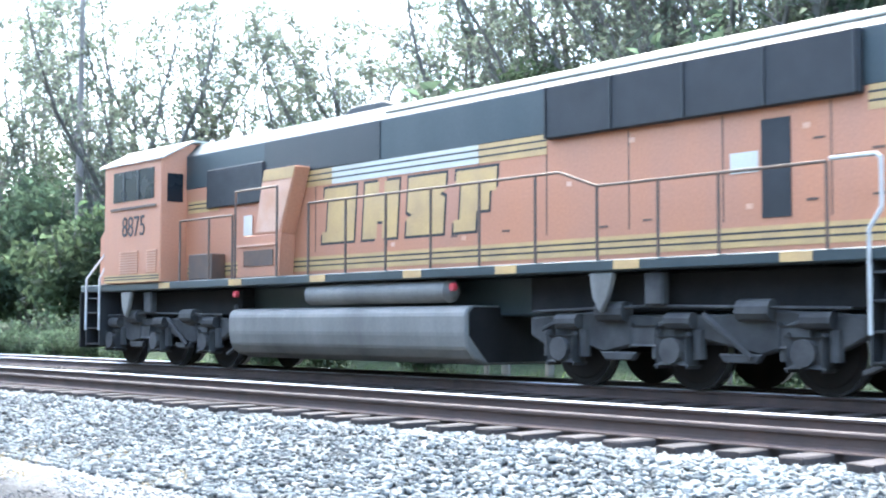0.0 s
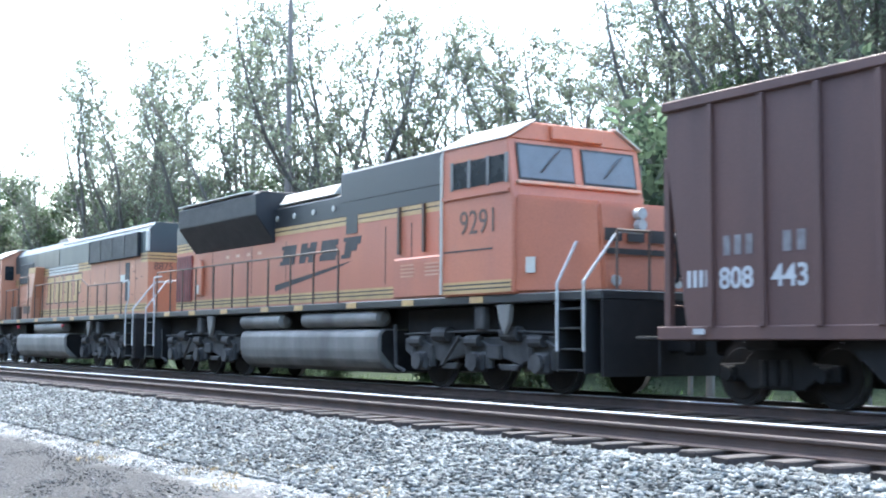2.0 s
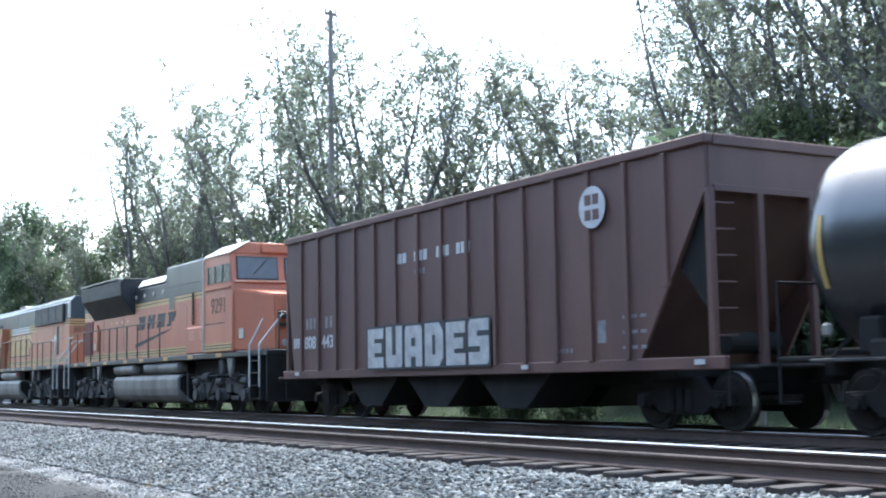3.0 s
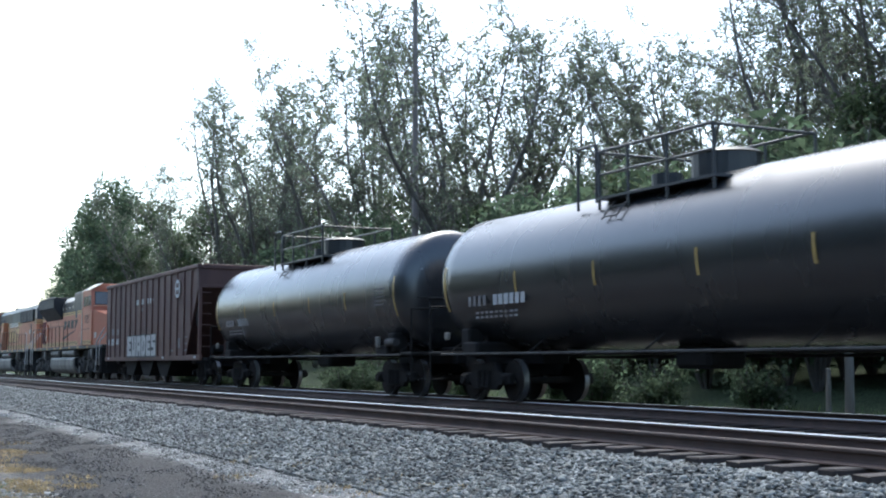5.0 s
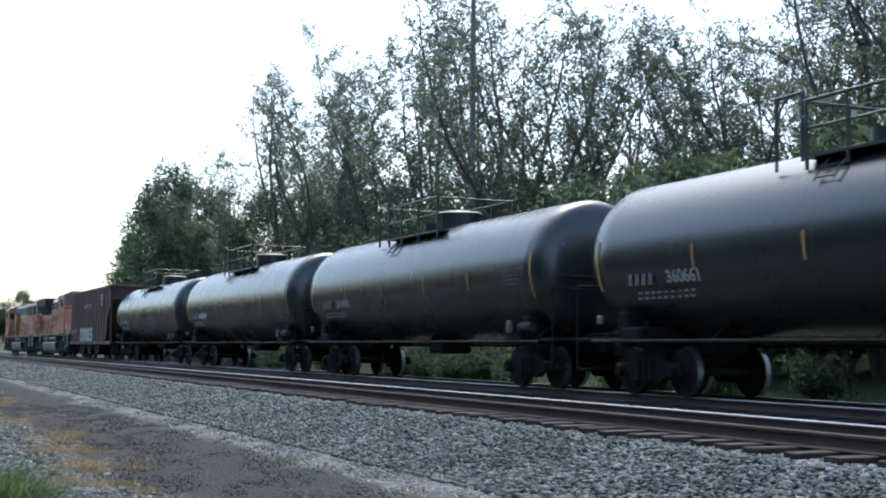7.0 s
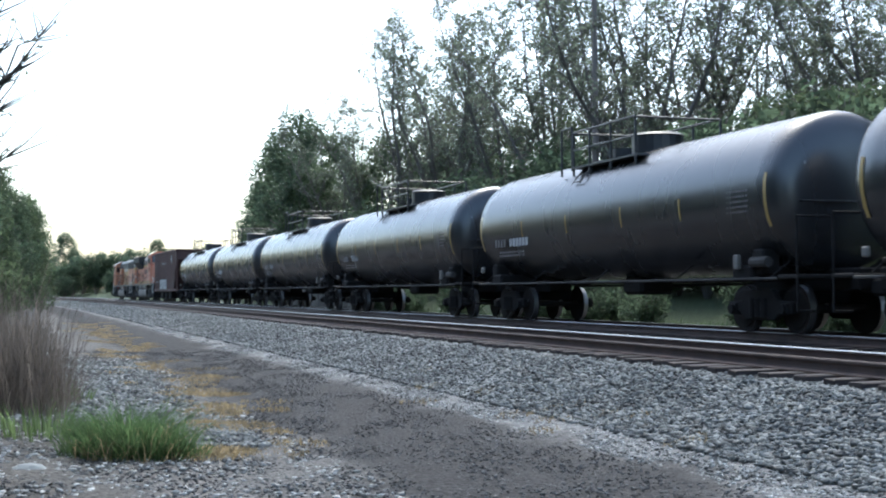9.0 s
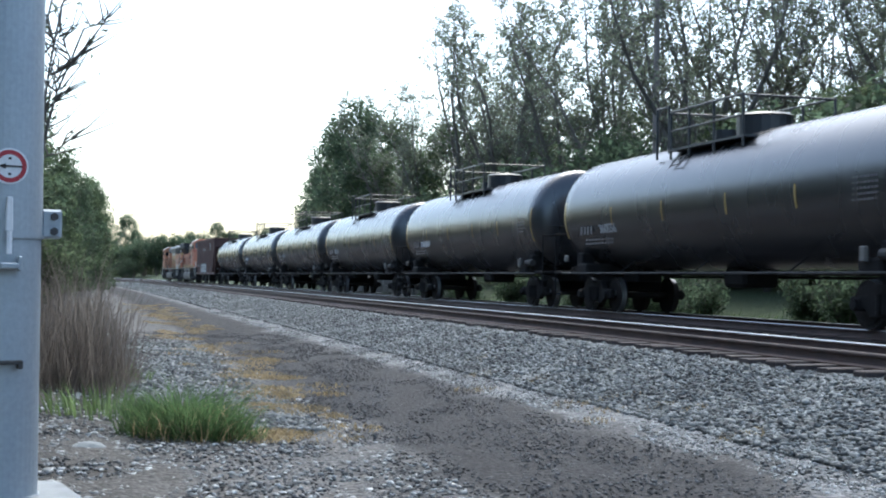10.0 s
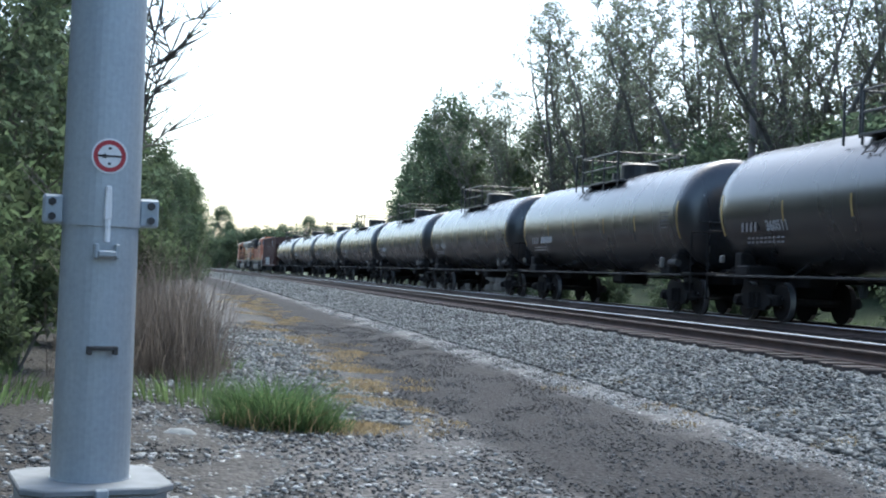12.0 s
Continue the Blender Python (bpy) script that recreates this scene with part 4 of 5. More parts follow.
    for dx in (0.19, 0.41):
        for dz in (2.67, 2.89):
            part("roundel_cross", abox(dx - 0.09, dx + 0.09, -9.40, -9.392, dz - 0.09, dz + 0.09), ORANGE_OLD, car)
    letters("8875", 0.34, RAILMAT_DARK, car, pose(-0.45, -9.38, 3.27, 90, 0, 0), "road_number", squeeze=0.95)
    for sx in (-1, 1):
        part("corner_strip", abox(sx * 0.97 - 0.05, sx * 0.97 + 0.05, -9.41, -9.27, 3.76, 4.42, 0.02), CREAM, car, "pale worn corner edge")
    # cab, wider than the hood, with peaked pale roof
    c = B()
    prism(c, [(-1.56, 1.76), (1.56, 1.76), (1.56, 4.35), (0.85, 4.72), (-0.85, 4.72), (-1.56, 4.35)], 7.2, 9.75, "y", 0.02)
    prism(c, [(9.7, 1.76), (11.0, 1.76), (11.0, 2.9), (10.6, 3.25), (9.7, 3.35)], -1.05, 1.05, "x", 0.05)
    cab = part("cab", c, ORANGE_OLD, car, "wide orange cab")
    part("nose_face", abox(-0.9, 0.9, 11.0, 11.03, 1.9, 2.9), CREAM, cab)
    rf = B()
    for sx in (-1, 1):
        prism(rf, [(sx * 1.60, 4.34), (sx * 0.85, 4.74), (sx * 0.85, 4.78), (sx * 1.60, 4.38)], 7.1, 9.95, "y")
    box(rf, -0.86, 0.86, 7.1, 9.95, 4.74, 4.78)
    part("cab_roof", rf, CREAM, car, "sun-bleached pale cab roof")
    for sx in (-1, 1):
        wf = abox(sx * 1.563 - 0.008, sx * 1.563 + 0.008, 7.5, 9.32, 3.54, 4.20)
        wf2 = part("side_window", wf, GLASS_DARK, car, "dark cab side window")
        for y in (8.15, 8.8):
            part("mullion", abox(sx * 1.575 - 0.01, sx * 1.575 + 0.01, y, y + 0.06, 3.56, 4.18), BLACK_PAINT, wf2)
        ll = abox(sx * 1.565 - 0.03, sx * 1.565 + 0.03, 7.4, 9.4, 3.36, 3.41)
        part("arm_rest", ll, RAILMAT_DARK, car)
        letters("8875", 0.62, INK, car, side_pose(sx, 1.567, 8.38, 2.96), "road_number", squeeze=0.85)
        for y in (7.35, 8.15, 8.55):
            v = B()
            for k in range(9):
                box(v, sx * 1.57 - 0.012, sx * 1.57 + 0.012, y, y + 0.42, 1.98 + k * 0.055, 2.003 + k * 0.055)
            part("louvre", v, BLEACHED, car)
        part("rear_window", abox(min(sx * 1.05, sx * 1.42), max(sx * 1.05, sx * 1.42), 7.19, 7.205, 3.45, 4.05), GLASS_DARK, car)
    stripes_band(car, 1.565, 7.25, 9.7, 1.78, 1.94)
    stairwell(car, -9.0, -9.7)
    stairwell(car, 10.0, 10.65, True)
    slab_letters(car, -1, X, 2.3, 2.36, 0.98, 0.95, 0.25, 0.08, (INK, YELLOW), "painted_name")
    slab_letters(car, 1, X, -2.3, 2.36, 0.98, 0.95, 0.25, 0.08, (INK, YELLOW), "painted_name")
    for y in (4.35, -1.9):
        part("valve_cap", rod(B(), (-1.54, y, 1.45), (-1.46, y, 1.45), 0.06, 10), RED, car, "small red valve cap")
    return car


def loco_new():
    car = empty("locomotive", "orange diesel locomotive with black roof, flared radiators and striped bands", "locomotive", "locomotives of the train")
    loco_common(car, -4.65, 2.55, (-7.9, 5.95), [(-4.75, -2.41), (-1.19, 2.4)], BLACK_PAINT, -11.8, 9.9)
    X = 0.96
    h = B()
    prism(h, [(-X, 1.76), (X, 1.76), (X, 3.75), (-X, 3.75)], -10.7, 5.2, "y", 0.01)
    part("long_hood", h, ORANGE_NEW, car, "orange hood")
    r = B()
    prism(r, [(-X - 0.01, 3.75), (X + 0.01, 3.75), (X + 0.01, 4.25), (X - 0.3, 4.42), (-X + 0.3, 4.42), (-X - 0.01, 4.25)], -10.7, 5.2, "y", 0.01)
    part("hood_roof", r, BLACK_PAINT, car, "black hood roof")
    w = B()
    prism(w, [(-X, 3.40), (-1.50, 4.10), (-1.52, 4.62), (-1.35, 4.72), (1.35, 4.72), (1.52, 4.62), (1.50, 4.10), (X, 3.40)], -9.17, -3.75, "y", 0.02)
    part("radiator_wing", w, GRILLE, car, "black flared radiator wings")
    for sx in (-1, 1):
        part("wing_edge", abox(sx * 1.43 - 0.12, sx * 1.43 + 0.12, -9.1, -4.1, 4.70, 4.735), CREAM, car)
    # the cover's sunlit look comes from its cream colour
    w = B()
    prism(w, [(-0.95, 4.34), (0.95, 4.34), (0.75, 4.62), (-0.75, 4.62)], -3.6, -0.6, "y", 0.03)
    part("roof_cover", w, CREAM, car, "pale roof cover with its sunlit look painted on")
    w = B()
    box(w, -0.98, 0.98, -0.2, 5.1, 4.05, 4.80, 0.05)
    part("dynamic_brake_housing", w, BLACK_PAINT, car)
    for sx in (-1, 1):
        for y in (-3.6, -2.6, -1.55, -0.5):
            part("lift_lug", rod(B(), (sx * 0.97, y, 4.0), (sx * 1.0, y, 4.0), 0.07, 10), CREAM, car)
    stripes_band(car, X + 0.004, -4.0, 5.15, 3.56, 3.86)
    stripes_band(car, X + 0.004, -10.65, -9.3, 3.50, 3.76)
    stripes_band(car, X + 0.004, -10.65, 5.15, 1.84, 2.08)
    for sx in (-1, 1):
        part("soot_panel", abox(sx * (X + 0.009) - 0.003, sx * (X + 0.009) + 0.003, 0.1, 0.65, 3.35, 3.78), BLACK_PAINT, car)
        part("mesh_door", abox(sx * (X + 0.02) - 0.02, sx * (X + 0.02) + 0.02, -10.6, -9.38, 2.05, 3.41, 0.01), surface("red_brown_mesh", (0.20, 0.035, 0.03), 0.6), car, "dark red mesh door")
        g = B()
        for k in range(6):
            box(g, sx * (X + 0.045) - 0.006, sx * (X + 0.045) + 0.006, -10.5 + k * 0.2, -10.48 + k * 0.2, 2.08, 3.38)
        tagged(part("mesh_bar", g, BLACK_PAINT, car), kind="stuff")
        part("red_cover", prism(B(), [(-9.05, 2.2), (-8.45, 2.2), (-8.45, 3.0), (-8.58, 3.2), (-8.75, 3.26), (-8.92, 3.2), (-9.05, 3.0)], sx * X, sx * (X + 0.10), "x", 0.02), ORANGE_NEW, car)
        part("valve_tag", abox(sx * (X + 0.115) - 0.01, sx * (X + 0.115) + 0.01, -8.82, -8.62, 2.25, 2.5), CREAM, car)
        for y in (-6.9, -6.2, -5.5, -4.8):
            part("worn_spot", abox(sx * (X + 0.004) - 0.003, sx * (X + 0.004) + 0.003, y, y + 0.22, 3.16, 3.24), BLEACHED, car)
        s = B()
        for y in (-7.9, -5.2, -3.1, 1.9, 3.0, 4.1):
            box(s, sx * (X + 0.003) - 0.004, sx * (X + 0.003) + 0.004, y, y + 0.025, 2.15, 3.4)
        for y in (2.5, 3.5, 4.6):
            box(s, sx * (X + 0.03) - 0.03, sx * (X + 0.03) + 0.03, y, y + 0.08, 2.75, 3.75)
        tagged(part("panel_seam", s, RAILMAT_DARK, car), kind="stuff")
        for y in (3.2, 4.3):
            v = B()
            for k in range(4):
                box(v, sx * (X + 0.012) - 0.008, sx * (X + 0.012) + 0.008, y, y + 0.55, 2.32 + k * 0.07, 2.35 + k * 0.07)
            part("louvre", v, CREAM, car)
        part("equipment_cabinet", abox(min(sx * 0.97, sx * 1.35), max(sx * 0.97, sx * 1.35), 2.9, 5.2, 1.78, 2.62, 0.04), ORANGE_NEW, car)
        for y in (3.25, 4.2):
            vv = B()
            for k in range(4):
                box(vv, sx * 1.355 - 0.008, sx * 1.355 + 0.008, y, y + 0.5, 2.22 + k * 0.075, 2.25 + k * 0.075)
            part("cabinet_louvre", vv, BLEACHED, car)
        handrail(car, sx, [-10.86, -9.73, -8.77, -7.75, -6.46, -5.19, -4.2, -2.96, -1.7, -0.47, 0.75], 1.76, 2.93, RAILMAT_DARK)
        sw = B()
        prism(sw, [(-3.7, 2.32), (0.4, 2.74), (-0.2, 2.62), (-3.7, 2.16)] if sx > 0 else [(-3.7, 2.62), (0.4, 2.32), (-0.2, 2.28), (-3.7, 2.40)], sx * X, sx * (X + 0.006), "x")
        part("painted_swoosh", sw, INK, car)
    slab_letters(car, -1, X, 0.75, 2.72, 0.48, 0.85, 0.25, 0.30, (None, INK), "painted_name")
    slab_letters(car, 1, X, -3.45, 2.80, 0.48, 0.85, 0.25, 0.30, (None, INK), "painted_name")
    # wide cab with raked front, then the nose
    c = B()
    prism(c, [(5.15, 1.76), (7.5, 1.76), (7.5, 3.4), (7.28, 4.60), (5.15, 4.60)], -1.55, 1.55, "x", 0.03)
    prism(c, [(-1.52, 4.58), (1.52, 4.58), (0.95, 4.92), (-0.95, 4.92)], 5.15, 7.3, "y", 0.02)
    cab = part("cab", c, ORANGE_NEW, car, "wide orange cab with a blunt nose")
    # the nose narrows from the cab's width to its blunt face
    c = B()
    back = [(-1.5, 7.45, 1.76), (1.5, 7.45, 1.76), (1.5, 7.45, 3.55), (-1.5, 7.45, 3.55)]
    face = [(-0.95, 9.3, 1.76), (0.95, 9.3, 1.76), (0.95, 9.15, 3.30), (-0.95, 9.15, 3.30)]
    vb, vf = [c.verts.new(q) for q in back], [c.verts.new(q) for q in face]
    c.faces.new(vb)
    c.faces.new(vf[::-1])
    for k in range(4):
        c.faces.new((vb[k], vf[k], vf[(k + 1) % 4], vb[(k + 1) % 4]))
    bmesh.ops.recalc_face_normals(c, faces=c.faces[:])
    bmesh.ops.bevel(c, geom=c.edges[:], offset=0.05, segments=2, affect='EDGES')
    part("nose", c, ORANGE_NEW, cab)
    for sx in (-1, 1):
        part("cab_roof", prism(B(), [(sx * 1.58, 4.58), (sx * 0.95, 4.94), (sx * 0.95, 4.97), (sx * 1.58, 4.61)], 5.1, 7.35, "y"), CREAM, car, "pale cab roof slope")
        part("rear_pipe", rods(B(), [(sx * 1.57, 5.14, 1.8), (sx * 1.57, 5.14, 4.5), (sx * 1.45, 5.14, 4.68)], 0.03), CREAM, car)
    part("number_board", abox(-0.6, 0.6, 7.29, 7.40, 4.62, 4.90, 0.02), ORANGE_NEW, car)
    for dx in (-0.74, 0.74):
        part("windscreen", prism(B(), [(7.435, 3.86), (7.45, 3.86), (7.345, 4.46), (7.33, 4.46)], dx - 0.60, dx + 0.60, "x"), GLASS_SKY, car, "windscreen with a painted sky reflection")
        part("windscreen_gasket", prism(B(), [(7.43, 3.82), (7.446, 3.82), (7.335, 4.50), (7.32, 4.50)], dx - 0.64, dx + 0.64, "x"), INK, car)
        part("wiper", rod(B(), (dx - 0.3, 7.42, 4.42), (dx + 0.15, 7.46, 3.98), 0.014, 5), INK, car)
    part("windscreen_ledge", abox(-1.45, 1.45, 7.44, 7.52, 3.74, 3.80, 0.01), BLEACHED, car)
    for sx in (-1, 1):
        wq = part("side_window", abox(sx * 1.553 - 0.008, sx * 1.553 + 0.008, 5.5, 7.32, 3.79, 4.29), GLASS_DARK, car, "dark cab side window")
        for y in (5.46, 6.05, 6.67, 7.26):
            part("mullion", abox(sx * 1.566 - 0.012, sx * 1.566 + 0.012, y, y + 0.09, 3.77, 4.31), SILVER, wq)
        part("window_ledge", abox(sx * 1.56 - 0.04, sx * 1.56 + 0.04, 5.2, 7.4, 3.60, 3.66), ORANGE_NEW, car)
        letters("9291", 0.64, RAILMAT_DARK, car, side_pose(sx, 1.555, 6.39, 3.10), "road_number", squeeze=1.0)
        part("cab_sill_line", abox(sx * 1.553 - 0.004, sx * 1.553 + 0.004, 5.2, 6.86, 2.59, 2.62), INK, car)
        part("paper_notice", prism(B(), [(sx * 1.425, 7.72), (sx * 1.37, 7.92), (sx * 1.385, 7.925), (sx * 1.44, 7.725)], 2.12, 2.40, "z"), CREAM, car)
        q = B()
        box(q, sx * 1.553 - 0.004, sx * 1.553 + 0.004, 7.0, 7.45, 1.80, 2.0)
        part("cab_band", q, YELLOW, car)
    stripes_band(car, 1.555, 5.2, 7.45, 1.80, 2.02)
    n = B()
    for i in range(4):
        box(n, -0.95 + i * 0.5, -0.58 + i * 0.5, 9.27, 9.285, 2.62, 2.84)
    box(n, -1.0, 0.9, 9.285, 9.30, 2.40, 2.50)
    part("nose_name", n, INK, car)
    for dx, z in ((0.12, 3.12), (0.12, 2.92), (-0.7, 1.95), (0.7, 1.95)):
        part("headlight", rod(B(), (dx, 9.14, z), (dx, 9.32, z), 0.10, 12), CHROME, car, "round headlight, unlit")
    stairwell(car, 8.75, 9.46, True)
    stairwell(car, -10.97, -11.7)
    fr = B()
    for sx in (-1, 1):
        rods(fr, [(sx * 0.4, 9.8, 1.76), (sx * 0.4, 9.8, 2.75), (sx * 1.1, 9.8, 2.75), (sx * 1.1, 9.8, 1.76)], 0.025)
    part("front_railing", fr, RAILMAT_DARK, car)
    return car


SPEED = 15.935
TRAIN.append((loco_old(), 16.65, False))
TRAIN.append((loco_new(), -5.95, True))
TRAIN.append((hopper_car(), -25.65, False))
first_tank = tank_car()
TRAIN.append((first_tank, -43.09, False))
for i in range(1, 11):
    c = copy_thing(first_tank, Matrix())
    TRAIN.append((c, -43.09 - 18.06 * i, False))
    for w in c.children_recursive:
        if w.name.startswith("wheelset"):
            WHEELS.append((w, w.location.y, 0.457))
# each tank car's own number on its near flank; those that cannot be told are bars
NUMBERS = {0: "360542", 2: "360490", 3: "360661", 5: "360556", 7: "360511"}
for i, (c, _, _) in enumerate(TRAIN[3:]):
    if i in NUMBERS:
        letters(NUMBERS[i], 0.33, MARK, c, side_pose(-1, 1.490, 4.75, 2.18) @ pose(0, 0, 0, 17.5), "car_number", squeeze=1.1, bold=0.008)
    else:
        bars(c, -1, 1.515, 4.05, 5.45, 2.07, 2.29, 6, MARK, gap=0.3)
for c, s, turned in TRAIN:
    c.matrix_basis = on_track(TRAIN_TRACK, s) @ pose(0, 0, 0, 0, 0, 180 if turned else 0)

# ---- plants ----
def leaf_cloud(name, parent, mat, centres, per, spread, size, seed, flat=0.7):
    """Many small leaf blades round the given centres, one mesh."""
    rng = np.random.RandomState(seed)
    c = np.repeat(np.array(centres), per, axis=0)
    k = len(c)
    d = rng.normal(size=(k, 3))
    d /= np.linalg.norm(d, axis=1)[:, None]
    d *= (rng.uniform(0, 1, k) ** 0.6)[:, None] * np.array([spread, spread, spread * flat])
    p = c + d
    u = rng.normal(size=(k, 3))
    u /= np.linalg.norm(u, axis=1)[:, None]
    w = np.cross(u, rng.normal(size=(k, 3)))
    w /= np.linalg.norm(w, axis=1)[:, None]
    s = size * rng.uniform(0.55, 1.35, k)[:, None]
    v = np.stack([p - u * s, p + w * s * 0.75, p + u * s], 1).reshape(-1, 3)
    me = bpy.data.meshes.new(name)
    me.vertices.add(k * 3)
    me.vertices.foreach_set("co", v.ravel())
    me.loops.add(k * 3)
    me.loops.foreach_set("vertex_index", np.arange(k * 3))
    me.polygons.add(k)
    me.polygons.foreach_set("loop_start", np.arange(0, k * 3, 3))
    me.polygons.foreach_set("loop_total", np.full(k, 3))
    me.update()
    me.materials.append(mat)
    ob = new(name, me)
    ob.parent = parent
    return ob


def tube(vs, fs, pts, rads, sides):
    """A tapering round limb through the points, added to the lists."""
    first = len(vs)
    for k, (p, r) in enumerate(zip(pts, rads)):
        d = (pts[min(k + 1, len(pts) - 1)] - pts[max(k - 1, 0)]).normalized()
        u = d.orthogonal().normalized()
        w = d.cross(u)
        for i in range(sides):
            a = 2 * math.pi * i / sides
            vs.append(p + u * (r * math.cos(a)) + w * (r * math.sin(a)))
    for k in range(len(pts) - 1):
        for i in range(sides):
            a, b = first + k * sides, first + (k + 1) * sides
            fs.append((a + i, a + (i + 1) % sides, b + (i + 1) % sides, b + i))


def wander(p, d, length, steps, rng, bend_by, lift):
    pts = [p.copy()]
    for _ in range(steps):
        d = (d + Vector((rng.uniform(-1, 1), rng.uniform(-1, 1), rng.uniform(-0.5, 0.5) + lift)) * bend_by).normalized()
        p = p + d * (length / steps)
        pts.append(p.copy())
    return pts, d


def make_tree(seed, height, fork, stems, open_by, per, spread, size, mat, label, trunk_r=0.16, fullness=1.0):
    """A woodland tree: a trunk that divides into rising stems, side branches and twigs with small clumps of leaves."""
    rng = random.Random(seed)
    tree = empty("tree", label, "tree", "trees of the wood edge")
    vs, fs, centres = [], [], []

    def branch(p, d, length, r):
        pts, _ = wander(p, d, length, 4, rng, 0.28, 0.25)
        tube(vs, fs, pts, [r, r * 0.75, r * 0.55, r * 0.4, r * 0.2], 4)
        for q in pts[1:]:
            for _ in range(2):
                a = rng.uniform(0, 6.28)
                o = (Vector((math.cos(a), math.sin(a), rng.uniform(-0.1, 0.9))) + d * 0.6).normalized()
                tw, _ = wander(q, o, rng.uniform(0.45, 1.1), 2, rng, 0.3, 0.2)
                tube(vs, fs, tw, [0.022, 0.016, 0.008], 3)
                if rng.random() < fullness:
                    centres.append(tw[2])
                if rng.random() < fullness * 0.6:
                    centres.append(tw[1])

    zf = height * fork
    trunk, d = wander(Vector((0, 0, -0.4)), Vector((rng.uniform(-0.06, 0.06), rng.uniform(-0.06, 0.06), 1)), zf, 6, rng, 0.06, 0.4)
    tube(vs, fs, trunk, [trunk_r * (1.15 - 0.05 * k) for k in range(7)], 9)
    for q in trunk[3:]:
        if rng.random() < 0.7:
            a = rng.uniform(0, 6.28)
            branch(q, Vector((math.cos(a), math.sin(a), 0.5)).normalized(), rng.uniform(1.4, 2.6), 0.045)
    for k in range(stems):
        a = 6.283 * (k + rng.uniform(-0.3, 0.3)) / stems
        tilt = open_by * rng.uniform(0.35, 1.15) if stems > 1 else 0.02
        o = Vector((math.cos(a) * tilt, math.sin(a) * tilt, 1)).normalized()
        length = (height - zf) * rng.uniform(0.78, 1.0)
        n = max(6, int(length / 0.85))
        stem, _ = wander(trunk[-1] - Vector((0, 0, rng.uniform(0, zf * 0.3 if k else 0))), o, length, n, rng, 0.12, 0.35)
        r0 = trunk_r * (0.72 if stems > 1 else 1.0)
        tube(vs, fs, stem, [max(r0 * (1 - 0.88 * i / n), 0.02) for i in range(n + 1)], 6)
        for i in range(2, n + 1):
            f = i / n
            for _ in range(2 if rng.random() < 0.45 else 1):
                b = rng.uniform(0, 6.28)
                branch(stem[i], Vector((math.cos(b), math.sin(b), rng.uniform(0.3, 1.2))).normalized(), height * 0.14 * rng.uniform(0.5, 1.2) * (1.15 - 0.55 * f), max(r0 * (1 - 0.88 * f) * 0.5, 0.022))
    k = height / max(v.z for v in vs)
    me = bpy.data.meshes.new("trunk")
    me.from_pydata([tuple(v * k) for v in vs], [], fs)
    me.polygons.foreach_set("use_smooth", [True] * len(fs))
    me.materials.append(BARK)
    new("trunk", me).parent = tree
    leaf_cloud("crown", tree, mat, [tuple(c * k) for c in centres], per, spread, size, seed)
    return tree


def make_dense(seed, height, width, leaves, size, mat, label, skirt=0.1):
    """A full-crowned tree: trunk, limbs, and an uneven billowing crown of small leaves with gaps."""
    rng = random.Random(seed)
    tree = empty("tree", label, "tree", "trees of the wood edge")
    bm = B()
    rod(bm, (0, 0, -0.4), (0.2, 0.1, height * 0.8), 0.24, 8, 0.05)
    centres = []
    for i in range(150):
        zf = rng.uniform(skirt, 1.0)
        a = rng.uniform(0, 6.28)
        prof = math.sqrt(max(0.04, 1 - ((zf - 0.42) / 0.62) ** 2))
        lump = 0.72 + 0.5 * noise.noise(Vector((math.cos(a) * 1.6 + seed, math.sin(a) * 1.6, zf * 4)))
        q = width / 2 * prof * lump * rng.uniform(0.35, 1.0) ** 0.5
        centres.append((q * math.cos(a), q * math.sin(a), height * zf * (0.93 + 0.1 * rng.random())))
    for c in centres[::6]:
        rod(bm, (0.1, 0.05, c[2] * 0.6), c, 0.07, 5, 0.015)
    part("trunk", bm, BARK, tree)
    leaf_cloud("crown", tree, mat, centres, leaves // len(centres), width * 0.115, size, seed, 0.85)
    return tree


def make_bush(seed, w, h, leaves, size, mat, label, name="bush"):
    rng = np.random.RandomState(seed)
    b = empty(name, label, "bush", "bushes along the wood edge")
    pr = random.Random(seed)
    bm = B()
    cs = []
    for i in range(9):
        a = pr.uniform(0, 6.28)
        tip = Vector((math.cos(a) * w * pr.uniform(0.1, 0.45), math.sin(a) * w * pr.uniform(0.1, 0.45), h * pr.uniform(0.45, 0.95)))
        rod(bm, (0, 0, -0.2), tip, 0.05, 5, 0.012)
        for k in range(5):
            cs.append(tuple(tip * pr.uniform(0.35, 1.0) + Vector((pr.uniform(-1, 1), pr.uniform(-1, 1), pr.uniform(-0.5, 0.5))) * w * 0.14))
    part("woody_base", bm, BARK, b)
    leaf_cloud("foliage", b, mat, cs, leaves // len(cs), w * 0.22, size, seed, 0.8)
    return b


def place(kinds, spots):
    """Puts the first of each kind down and copies the rest; spots are (kind, x, s, turn, scale)."""
    used = set()
    for k, x, s, turn, sc in spots:
        ob = kinds[k]
        m = pose(x, s, ground_height(x, min(s, 400)), 0, 0, turn)
        if k not in used:
            ob.matrix_basis = m @ Matrix.Diagonal((sc, sc, sc, 1))
            used.add(k)
        else:
            c = copy_thing(ob, m)
            c.scale = (sc, sc, sc)


